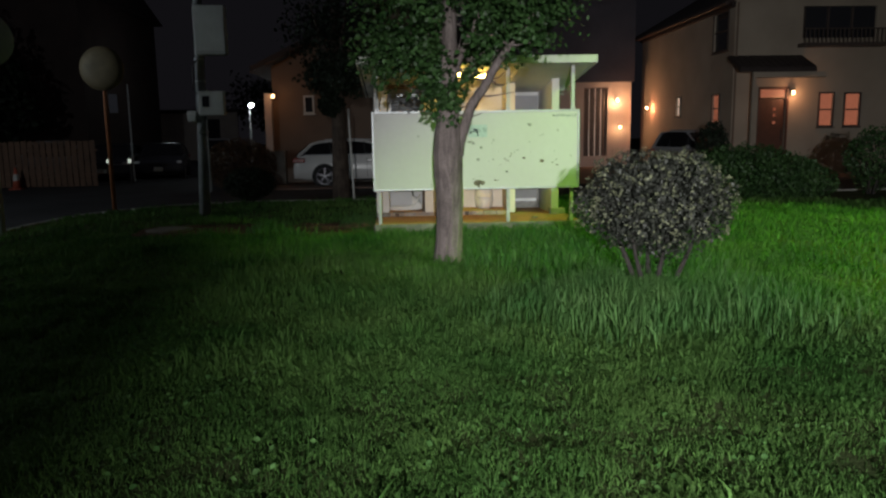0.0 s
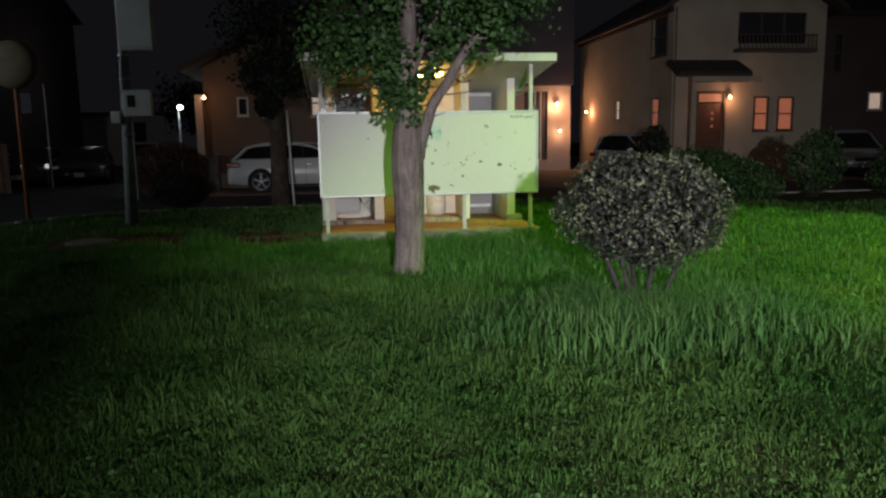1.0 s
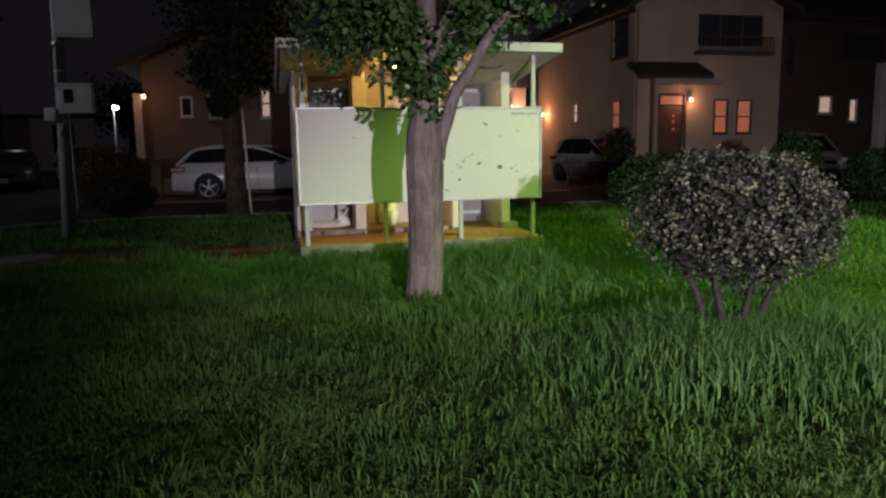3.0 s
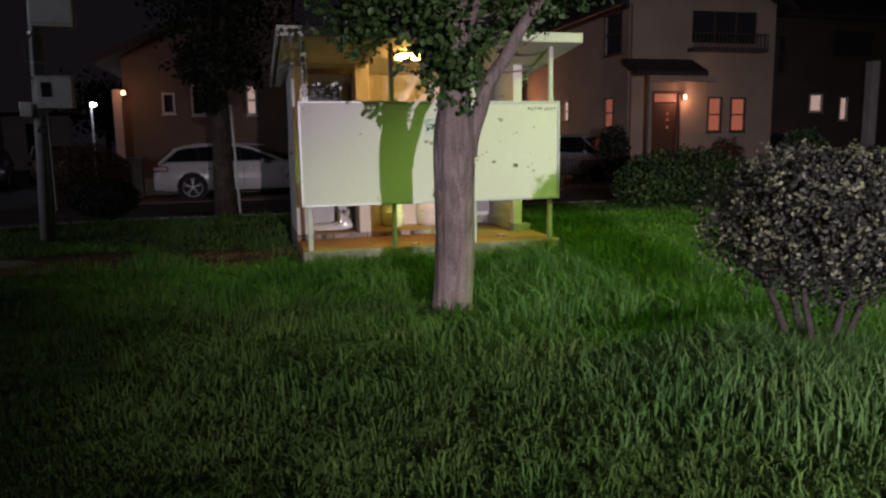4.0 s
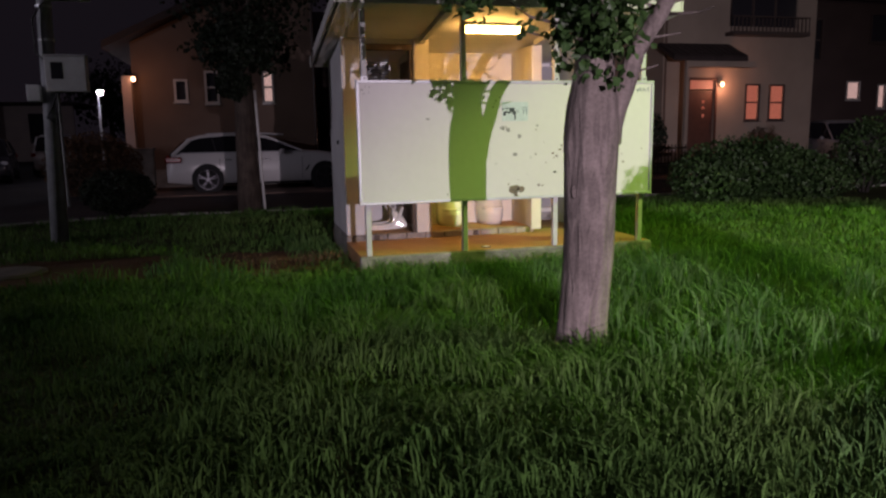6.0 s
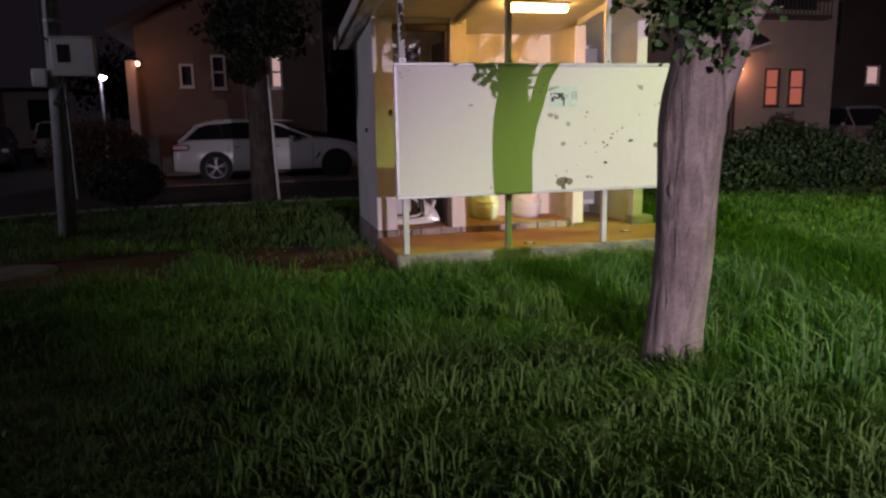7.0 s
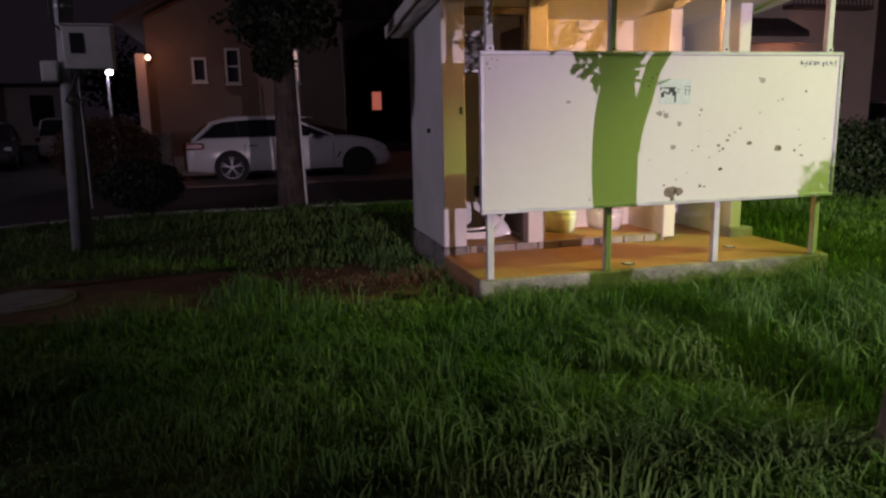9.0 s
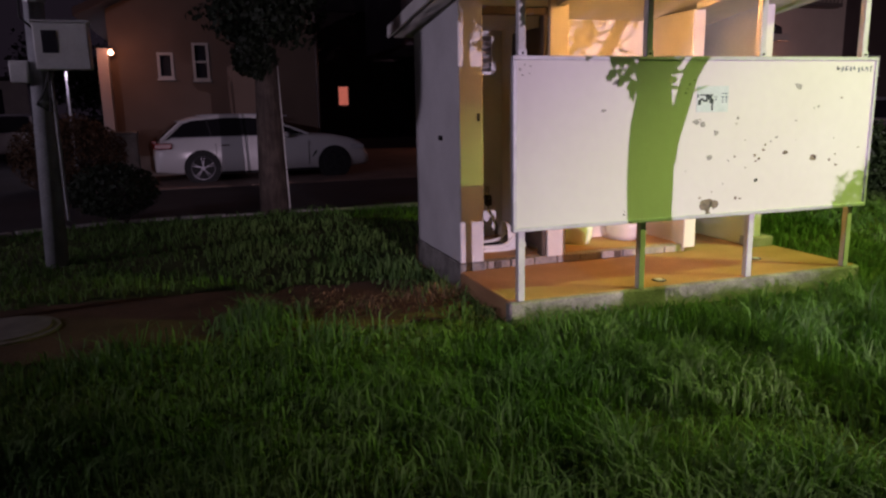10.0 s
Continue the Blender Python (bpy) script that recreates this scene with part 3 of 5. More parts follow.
# chips: fractions across and down, radius, kind
CHIPS = [(0.501, 0.916, 0.068, "rust"), (0.525, 0.914, 0.038, "rust"), (0.510, 0.966, 0.024, "rust"), (0.588, 0.885, 0.017, "rust"), (0.601, 0.890, 0.013, "rust"), (0.506, 0.616, 0.026, "grey_chip"),
         (0.522, 0.464, 0.022, "grey_chip"), (0.464, 0.394, 0.026, "grey_chip"), (0.482, 0.406, 0.024, "grey_chip"), (0.475, 0.380, 0.008, "rust"), (0.582, 0.376, 0.014, "grey_chip"), (0.578, 0.410, 0.009, "rust"),
         (0.728, 0.606, 0.024, "rust"), (0.817, 0.649, 0.036, "rust"), (0.822, 0.644, 0.012, "dark_chip_and_shade"), (0.637, 0.615, 0.014, "rust"), (0.662, 0.582, 0.017, "rust"), (0.645, 0.775, 0.016, "dark_chip_and_shade"),
         (0.561, 0.642, 0.007, "dark_chip_and_shade"), (0.578, 0.618, 0.009, "rust"), (0.612, 0.693, 0.008, "rust"), (0.650, 0.640, 0.013, "rust"), (0.641, 0.654, 0.010, "rust"), (0.667, 0.550, 0.011, "rust"),
         (0.683, 0.530, 0.010, "grey_chip"), (0.699, 0.505, 0.014, "grey_chip"), (0.758, 0.189, 0.026, "grey_chip"), (0.748, 0.174, 0.012, "grey_chip"), (0.869, 0.667, 0.012, "rust"), (0.892, 0.704, 0.013, "rust"),
         (0.886, 0.632, 0.009, "rust"), (0.755, 0.402, 0.009, "grey_chip"), (0.821, 0.316, 0.012, "grey_chip"), (0.808, 0.324, 0.008, "grey_chip"), (0.892, 0.262, 0.011, "rust"), (0.878, 0.526, 0.007, "grey_chip"),
         (0.960, 0.592, 0.009, "rust"), (0.250, 0.147, 0.026, "grey_chip"), (0.243, 0.158, 0.014, "grey_chip"), (0.220, 0.312, 0.019, "grey_chip"), (0.279, 0.941, 0.009, "dark_chip_and_shade"), (0.279, 0.923, 0.006, "rust"),
         (0.441, 0.696, 0.006, "grey_chip"), (0.432, 0.218, 0.010, "grey_chip"), (0.442, 0.166, 0.010, "grey_chip"), (0.437, 0.191, 0.007, "grey_chip"), (0.454, 0.141, 0.007, "grey_chip"), (0.017, 0.076, 0.009, "grey_chip"),
         (0.041, 0.058, 0.007, "grey_chip"), (0.023, 0.106, 0.009, "grey_chip"), (0.039, 0.096, 0.006, "grey_chip"), (0.028, 0.050, 0.006, "grey_chip"), (0.606, 0.515, 0.005, "rust"), (0.759, 0.528, 0.005, "rust"),
         (0.548, 0.789, 0.005, "dark_chip_and_shade"), (0.484, 0.869, 0.012, "rust"), (0.518, 0.835, 0.007, "rust")]
for px, py, r, kind in CHIPS:
    b1 = B()
    u, v = uv(px, py)
    chip(b1, u, v, r, random.uniform(0.6, 1.0))
    part("paint_chip", b1, M[kind], screen)
# faded notice with two dark marks
u0, v0 = uv(0.462, 0.335)
notice = part("notice", box(B(), u0, u0 + 0.265, 0.0035, 0.0062, v0, v0 + 0.178, 0.001), M["notice"], screen, "faded pale blue-green notice, half peeled")
# blurred bars where the lettering has run together
for name, m, bars in (("dark_smear", "ink", ((0.012, 0.038, 0.05, 0.085), (0.028, 0.135, 0.112, 0.122), (0.075, 0.125, 0.085, 0.112), (0.105, 0.14, 0.06, 0.092), (0.03, 0.055, 0.082, 0.096), (0.05, 0.09, 0.07, 0.084), (0.004, 0.016, 0.1, 0.122), (0.124, 0.138, 0.012, 0.06))),
                      ("faded_bar", "blue_ink", ((0.14, 0.165, 0.1, 0.106), (0.145, 0.17, 0.082, 0.088), (0.205, 0.228, 0.122, 0.128), (0.235, 0.258, 0.122, 0.128), (0.203, 0.226, 0.102, 0.107), (0.234, 0.258, 0.1, 0.106), (0.214, 0.22, 0.062, 0.1), (0.244, 0.25, 0.06, 0.1)))):
    for a, b, c, d in bars:
        part(name, box(B(), u0 + a, u0 + b, 0.0026, 0.0033, v0 + c, v0 + d), M[m], notice)
# small marks along the top right edge
for k in range(9):
    u, v = uv(0.868 + 0.0132 * k, 0.098)
    b1 = B()
    for j in range(4):
        du, dv = random.uniform(0, 0.022), random.uniform(0, 0.046)
        if j % 2:
            box(b1, u + du, u + du + 0.005, 0.0035, 0.0055, v + dv * 0.4, v + dv * 0.4 + random.uniform(0.018, 0.034))
        else:
            box(b1, u + du * 0.4, u + du * 0.4 + random.uniform(0.014, 0.028), 0.0035, 0.0055, v + dv, v + dv + 0.005)
    part("written_mark", b1, M["blue_ink"] if k else M["ink"], screen)


# lamp under the roof, urinals, squat toilet
tube_lamp = thing("ceiling_lamp", (1.33, 10.82, slope(10.82) - 0.0905), "glowing warm fluorescent ceiling lamp", "lamp")
part("housing", box(B(), -0.31, 0.31, -0.07, 0.07, -0.02, 0.0, 0.005), M["white_frame"], tube_lamp)
part("cover", box(B(), -0.29, 0.29, -0.055, 0.055, -0.08, -0.021, 0.02, 2), M["tube"], tube_lamp, "glowing diffuser")


def urinal(x, y, z):
    u = thing("urinal", (x, y, z), "tall white porcelain floor urinal on the back wall", "urinal", "urinals")
    bm = B()
    rows = []
    for h, w, d, s in ((0.0, 0.13, 0.30, 0.0), (0.05, 0.145, 0.33, 0.0), (0.12, 0.15, 0.34, 0.0), (0.16, 0.155, 0.345, 0.03), (0.22, 0.15, 0.27, 0.1), (0.5, 0.15, 0.2, 0.12), (0.75, 0.15, 0.24, 0.1), (0.83, 0.14, 0.25, 0.0), (0.87, 0.11, 0.2, 0.0)):
        ring = []
        for k in range(13):
            a = math.pi * k / 12
            ring.append(bm.verts.new((-w * math.cos(a), -d * abs(math.sin(a)) ** 0.7, h)))
        rows.append(ring)
    for r0, r1 in zip(rows, rows[1:]):
        for k in range(12):
            bm.faces.new((r0[k], r0[k + 1], r1[k + 1], r1[k]))
    bm.faces.new(rows[0][::-1])
    bm.faces.new(rows[-1])
    for r0, r1 in zip(rows, rows[1:]):
        bm.faces.new((r0[0], r1[0], r1[-1], r0[-1]))
    part("body", bm, M["porcelain"], u, smooth=True)
    bm = B()
    pts = [(0.105 * math.cos(a), -0.21 - 0.1 * abs(math.sin(a)), 0.19) for a in np.linspace(0, math.pi, 13)]
    tube(bm, pts, [0.022] * 13, 8)
    part("lip", bm, M["porcelain"], u, smooth=True)
    bm = B()
    cyl(bm, (0, -0.02, 0.87), (0, -0.02, 1.12), 0.012)
    cyl(bm, (0, -0.045, 1.1), (0, 0, 1.1), 0.022)
    part("flush_pipe", bm, M["chrome"], u)


urinal(1.17, 12.019, IN)
urinal(1.66, 12.019, IN)
sq = thing("squat_toilet", (0.33, 11.86, IN), "white porcelain squat toilet with hood on the cubicle floor", "squat toilet")
ring = [(0.25 * math.cos(a), 0.125 * math.sin(a)) for a in np.linspace(0, 2 * math.pi, 28, endpoint=False)]
part("bowl", sheet(B(), ring, 0, 0.035), M["porcelain"], sq)
# dark ellipse laid on the solid bowl, painting the shade within
part("bowl_shade", sheet(B(), [(0.8 * x - 0.02, 0.72 * y) for x, y in ring], 0.0355, 0.039), M["dark_chip_and_shade"], sq, "dark sheet painted as shade inside the bowl")
rim = [(0.25 * math.cos(a), 0.125 * math.sin(a), 0.045 + 0.19 * max(0.0, math.cos(a)) ** 3) for a in np.linspace(0, 2 * math.pi, 29)]
part("rim", tube(B(), rim, [0.019] * 29, 8), M["porcelain"], sq, smooth=True)
bm = B()
arcs = []
for e in np.linspace(0.02, 1.0, 8):
    arcs.append([bm.verts.new((0.10 + 0.155 * math.cos(1.57 * e) + 0.02, 0.125 * math.cos(a) * (1 - 0.25 * e), 0.02 + (0.06 + 0.17 * e) * abs(math.sin(a)) ** 0.6)) for a in np.linspace(0, math.pi, 13)])
for r0, r1 in zip(arcs, arcs[1:]):
    for k in range(12):
        bm.faces.new((r0[k], r0[k + 1], r1[k + 1], r1[k]))
part("hood", bm, M["porcelain"], sq, smooth=True)
wp = thing("water_pipe", (0.50, 12.18, IN), "chrome flush pipe rising behind the squat toilet", "pipe")
part("pipe", tube(B(), [(-0.02, -0.06, 0.0), (-0.02, -0.06, 0.16), (-0.03, 0.0, 0.24), (-0.06, 0.05, 0.30), (-0.06, 0.05, 0.52)], [0.016] * 5, 10), M["chrome"], wp, smooth=True)
part("valve", box(B(), -0.09, -0.03, 0.0, 0.06, 0.34, 0.44, 0.012), M["black"], wp)
part("lever", cyl(B(), (-0.06, 0.0, 0.40), (-0.13, -0.03, 0.43), 0.009, n=8), M["chrome"], wp)

# loose wire bracket on the hut's east wall
wb = thing("wire_bracket", (2.80, 11.8, 2.12), "small wire bracket hanging on the hut wall", "bracket")
part("plate", box(B(), 0.0, 0.02, -0.06, 0.06, -0.05, 0.05, 0.004), M["alu"], wb)
for k in range(3):
    part("wire_loop", tube(B(), [(0.02, 0, 0.02 * k), (0.16, -0.03, 0.07 * k - 0.05), (0.26, 0.0, 0.05 * k), (0.18, 0.04, 0.09 - 0.03 * k), (0.02, 0.02, 0.03)], [0.006] * 5, 6), M["alu"], wb)


# ---------------------------------------------------------------- trees and shrubs
def limb(bm, p, q, r0, r1, sag=0.0, n=10, seg=6, wob=0.03):
    p, q = Vector(p), Vector(q)
    pts = []
    for k in range(seg + 1):
        t = k / seg
        w = noise.noise_vector(Vector((p.x * 3 + t * 2, p.y * 3, q.z * 3))) * wob * (1 if 0 < k < seg else 0)
        pts.append(p.lerp(q, t) + Vector((0, 0, -sag * math.sin(math.pi * t))) + w)
    return tube(bm, pts, [r0 + (r1 - r0) * (k / seg) for k in range(seg + 1)], n)


tree = thing("park_tree", (0.765, 7.6, -0.02), "young broadleaf tree with thick grooved trunk and low crown", "tree")
bm = B()
hs = [0, 0.05, 0.14, 0.35, 0.7, 1.05, 1.3, 1.45, 1.62, 1.85, 2.2, 2.7, 3.3, 4.0]
rs = [0.172, 0.160, 0.150, 0.145, 0.143, 0.147, 0.153, 0.146, 0.112, 0.092, 0.085, 0.07, 0.05, 0.03]
rows = []
NS = 56
for h in np.concatenate([np.linspace(0, 0.2, 7), np.linspace(0.25, 1.9, 36), np.linspace(2.0, 4.0, 14)]):
    h, r = float(h), float(np.interp(h, hs, rs))
    cx, cy = 0.012 * h + 0.012 * math.sin(h * 3), -0.065 * min(h, 1.5)
    row = []
    for k in range(NS):
        a = 2 * math.pi * k / NS
        x, y = math.cos(a), math.sin(a)
        g = 1 + 0.075 * noise.noise(Vector((x * 1.6, y * 1.6, h * 2.3))) + 0.035 * noise.noise(Vector((x * 5, y * 5, h * 1.3))) + 0.03 * noise.noise(Vector((x * 9, y * 9, h * 2.2)))
        if h < 0.25:
            g += 0.13 * max(0, math.sin(a * 4 + 1)) * (1 - h / 0.25)
        row.append(bm.verts.new((cx + r * g * x, cy + r * g * y, h)))
    rows.append(row)
for r0, r1 in zip(rows, rows[1:]):
    for k in range(NS):
        bm.faces.new((r0[k], r0[(k + 1) % NS], r1[(k + 1) % NS], r1[k]))
part("trunk", bm, M["bark"], tree, smooth=True)
for name, p, q, r0, r1 in (("limb", (0.11, -0.02, 1.24), (0.255, -0.03, 1.76), 0.062, 0.052), ("limb", (0.25, -0.03, 1.74), (0.57, -0.05, 2.24), 0.053, 0.040), ("limb", (0.56, -0.05, 2.22), (1.0, -0.1, 2.80), 0.040, 0.014),
                           ("limb", (-0.02, 0.0, 1.75), (-0.45, 0.1, 2.4), 0.04, 0.016), ("limb", (0.04, -0.02, 1.98), (0.34, -0.16, 2.66), 0.046, 0.018), ("limb", (0.0, 0.02, 2.1), (-0.3, 0.45, 2.9), 0.034, 0.012), ("limb", (0.03, 0.0, 1.7), (0.2, 0.4, 2.5), 0.035, 0.012)):
    part(name, limb(B(), (p[0], p[1] - 0.085, p[2]), (q[0], q[1] - 0.085, q[2]), r0, r1, seg=5), M["bark"], tree, smooth=True)
for x, y, z, r in ((-0.105, -0.125, 0.98, 0.03), (0.12, -0.11, 0.75, 0.024)):
    part("knot", ball(B(), (x, y, z), r, (0.9, 0.6, 1.6), 10, 8), M["bark"], tree, smooth=True)
bm = B()
for k in range(70):
    a, e = random.uniform(0, 6.28), random.uniform(0.1, 1.1)
    s = Vector((0.03, 0, random.uniform(1.6, 3.2))) + Vector((random.uniform(-0.4, 0.8), random.uniform(-0.3, 0.3), 0.3)) * random.uniform(0, 1)
    e2 = s + Vector((math.cos(a), math.sin(a), random.uniform(-0.15, 0.5))) * random.uniform(0.25, 0.5)
    limb(bm, s, e2, 0.012, 0.004, 0.02, 5, 3)
tagged(part("twig_growth", bm, M["bark"], tree), kind="stuff")
pts, nrm = [], []
# clusters of foliage round the limbs: place from the trunk's foot, radii, number
for c, rad, num in (((-0.05, 0.0, 2.78), (0.92, 0.9, 0.62), 4600), ((0.75, -0.05, 2.78), (0.66, 0.8, 0.42), 3000), ((-0.45, -0.1, 2.28), (0.48, 0.6, 0.34), 1900), ((0.0, -0.2, 1.88), (0.26, 0.3, 0.36), 700), ((-0.12, -0.18, 2.1), (0.4, 0.4, 0.3), 800),
                    ((0.28, -0.1, 2.2), (0.34, 0.4, 0.26), 450), ((0.95, -0.1, 2.48), (0.40, 0.5, 0.22), 650), ((0.0, 0, 3.6), (1.2, 1.2, 0.7), 2600), ((0.5, 0.3, 2.45), (0.6, 0.6, 0.3), 700)):
    p, d = blob_points(int(num * 1.35), c, rad, 0.25, 0.5, seed=num * 0.01)
    pts.append(p)
    nrm.append(d)
p, d = np.concatenate(pts), np.concatenate(nrm)
keep = np.array([noise.noise(Vector(q * 3.1)) + 0.7 * noise.noise(Vector(q * 7.3)) > -0.1 for q in p])
# the trunk and the bare lower limb stay open to view
front = (np.abs(p[:, 0] - 0.04) < 0.11) & (p[:, 1] < 0.05) & (p[:, 2] > 1.95) & (p[:, 2] < 2.75) & (rng.uniform(0, 1, len(p)) < 0.8)
lx = np.where(p[:, 2] < 1.76, 0.12 + (p[:, 2] - 1.26) * 0.28, 0.255 + (p[:, 2] - 1.76) * 0.65)
onlimb = (np.abs(p[:, 0] - lx) < 0.11) & (p[:, 1] < 0.1) & (p[:, 2] < 2.2)
keep &= ~front & ~onlimb
p, d = p[keep], d[keep] * 0.5 + np.array([0, -0.2, 0.6])
ob = new("crown", leaves_mesh("crown", p, d, 0.053, M["leaf"], 0.16, 0.75, 1.05))
ob.parent = tree
# a few leaves that hang loose below the crown
bm = B()


def shrub(place, radii, height, label, leaf, n, size, name="shrub", stems=7, lump=0.18, category="shrub", buds=0, shell=0.55, group=""):
    s = thing(name, place, label, category, group)
    for k in range(stems):
        a = 2 * math.pi * k / stems + random.uniform(-0.3, 0.3)
        r = random.uniform(0.05, 0.16) * radii[0]
        top = (math.cos(a) * radii[0] * random.uniform(0.4, 0.8), math.sin(a) * radii[1] * random.uniform(0.4, 0.8), height + random.uniform(-0.2, 0.4) * radii[2])
        part("stem", limb(B(), (r * math.cos(a), r * math.sin(a), -0.03), top, 0.028, 0.008, 0.0, 7, 5, 0.05), M["stem"], s, smooth=True)
    p, d = blob_points(n, (0, 0, height), radii, shell, lump, seed=place[0])
    p = p[p[:, 2] > 0.02]
    d = d[:len(p)]
    d = (p - np.array((0, 0, height))) / np.array(radii)
    if buds:
        # loose lower foliage that narrows towards the stems
        q = rng.uniform(-1, 1, (4200, 3)) * np.array((0.95, 0.95, 0.72)) * np.array(radii) + np.array((0, 0, height - 1.0 * radii[2]))
        rr = np.hypot(q[:, 0] / radii[0], q[:, 1] / radii[1])
        q = q[(q[:, 2] - 0.13 > 0.42 * rr + rng.uniform(0, 0.22, len(q))) & (rr < 0.75)]
        p = np.concatenate([p, q])
        d = np.concatenate([d, (q - np.array((0, 0, height))) / np.array(radii)])
    ob = new("leaves", leaves_mesh("leaves", p, d, size, M[leaf], 0.15, 0.9, 1.2))
    ob.parent = s
    if buds:
        q, dq = blob_points(buds, (0, 0, height), [r * 1.05 for r in radii], 0.9, lump, seed=place[0])
        keep = q[:, 2] > height - 0.5 * radii[2] + rng.uniform(-0.6, 0.5, len(q)) * radii[2]
        q, dq = q[keep], dq[keep]
        q = np.repeat(q, 4, 0) + rng.normal(0, 0.012, (len(q) * 4, 3))
        ob = new("young_leaves", leaves_mesh("young_leaves", q, np.repeat(dq, 4, 0), size * 0.8, M["budleaf"], 0.25, 0.9, 1.3))
        ob.parent = s
        tagged(ob, "pale young leaf tips")
    bm = B()
    for k in range(60):
        a, e = random.uniform(0, 6.28), random.uniform(-0.6, 1.2)
        q = Vector((math.cos(a) * math.cos(e) * radii[0], math.sin(a) * math.cos(e) * radii[1], height + math.sin(e) * radii[2])) * 1.0
        limb(bm, Vector((q.x * 0.35, q.y * 0.35, height - radii[2] * 0.5)), q * 0.98, 0.007, 0.003, 0, 4, 3, 0.04)
    tagged(part("twig_growth", bm, M["stem"], s), kind="stuff")
    return s


shrub((2.37, 5.76, 0), (0.62, 0.60, 0.41), 0.85, "round clipped shrub with small grey-green leaves and pale tips", "bushleaf", 19000, 0.023, "round_shrub", 5, 0.2, buds=720, shell=0.32)
shrub((-3.3, 17.15, 0), (0.62, 0.52, 0.40), 0.40, "dark clipped ball shrub on the lawn edge", "darkleaf", 3000, 0.05, "ball_shrub", 5, 0.1)
shrub((-4.75, 22.8, -0.06), (1.15, 0.9, 0.85), 0.7, "rounded reddish brown garden shrub", "brownleaf", 10000, 0.045, "garden_shrub", 6, 0.06)
shrub((10.9, 15.6, 0), (0.62, 0.6, 0.72), 0.80, "rounded dark evergreen shrub in the park", "hedgeleaf", 2600, 0.06, "garden_shrub", 5, 0.2)
shrub((12.8, 15.2, 0), (0.7, 0.7, 0.55), 0.6, "low rounded dark evergreen shrub in the park", "hedgeleaf", 2600, 0.06, "garden_shrub", 5, 0.2)
shrub((10.4, 22.9, -0.04), (0.5, 0.45, 0.75), 1.1, "slender garden bush by the house corner", "darkleaf", 1500, 0.08, "garden_shrub", 5, 0.3)

hedge = thing("hedge", (7.8, 15.0, 0), "long clipped dark green hedge on the lawn", "hedge")
pts, nrm = [], []
for k in range(13):
    x = -1.22 + 0.205 * k
    hh = 1.14 - 0.018 * (k - 5) ** 2 * 0.5
    q, d = blob_points(1050, (x, 0.05 * k * -0.5, hh * 0.5), (0.42, 0.62, hh * 0.55), 0.6, 0.16, seed=k * 1.7)
    pts.append(q)
    nrm.append(d)
q, d = np.concatenate(pts), np.concatenate(nrm)
keep = q[:, 2] > 0.03
ob = new("leaves", leaves_mesh("leaves", q[keep], d[keep], 0.055, M["hedgeleaf"], 0.15, 0.8, 1.2))
ob.parent = hedge
for k in range(9):
    x = -1.2 + 0.3 * k
    part("stem", limb(B(), (x, 0, -0.03), (x + random.uniform(-0.1, 0.1), 0.1, 0.8), 0.025, 0.01), M["stem"], hedge)


def far_tree(place, height, trunk_r, crowns, label, leaf="darkleaf", n=1800, size=0.1, lean=(0, 0), bk="bark2"):
    t = thing("street_tree", place, label, "tree")
    pts = [(lean[0] * k / 6, lean[1] * k / 6, height * k / 6) for k in range(7)]
    part("trunk", tube(B(), pts, [trunk_r * (1.15 - 0.11 * k) for k in range(7)], 14), M[bk], t, smooth=True)
    for k in range(5):
        a = k * 1.3
        part("limb", limb(B(), (lean[0] * 0.5, 0, height * 0.5 + 0.1 * k), (lean[0] + 0.7 * math.cos(a), 0.7 * math.sin(a), height * 0.85 + 0.15 * k), trunk_r * 0.45, 0.02), M[bk], t)
    ps, ds = [], []
    for c, r in crowns:
        p, d = blob_points(n, c, r, 0.2, 0.4, seed=c[0] + c[2])
        ps.append(p)
        ds.append(d)
    ob = new("crown", leaves_mesh("crown", np.concatenate(ps), np.concatenate(ds), size, M[leaf], 0.2, 0.8))
    ob.parent = t


far_tree((-1.12, 16.75, -0.02), 4.6, 0.185, [((0.0, 0, 2.85), (0.85, 0.8, 0.55)), ((0.1, 0.1, 3.9), (1.3, 1.2, 0.9)), ((-0.15, -0.05, 2.25), (0.28, 0.3, 0.3))], "street tree with dark rounded crown and thick trunk", "darkleaf", 3000, 0.085)
stake = thing("leaning_stake", (-0.86, 17.2, -0.05), "slim pale metal stake beside the tree", "stake")
part("shaft", limb(B(), (0, 0, 0), (-0.07, -0.02, 2.14), 0.024, 0.022, seg=3, wob=0), M["box_paint"], stake, smooth=True)
part("cap", cyl(B(), (-0.07, -0.02, 2.14), (-0.0705, -0.02, 2.165), 0.027, 0.02), M["alu"], stake)


# ---------------------------------------------------------------- pole with boxes, mirrors, street lamp
pole = thing("utility_pole", (-3.43, 13.9, -0.05), "grey steel utility pole with pale equipment boxes", "utility pole")
part("shaft", tube(B(), [(-0.07, 0, 0), (-0.01, 0, 2.0), (0.04, 0, 4.0), (0.1, 0, 8.0)], [0.105, 0.09, 0.078, 0.062], 20), M["steel_pole"], pole, smooth=True)
bx = part("upper_box", box(B(), 0.01, 0.57, -0.28, -0.07, 3.02, 3.89, 0.02, 2), M["box_paint"], pole, "large pale grey equipment box")
part("lid_seam", box(B(), 0.025, 0.555, -0.286, -0.281, 3.06, 3.07), M["steel_pole"], bx)
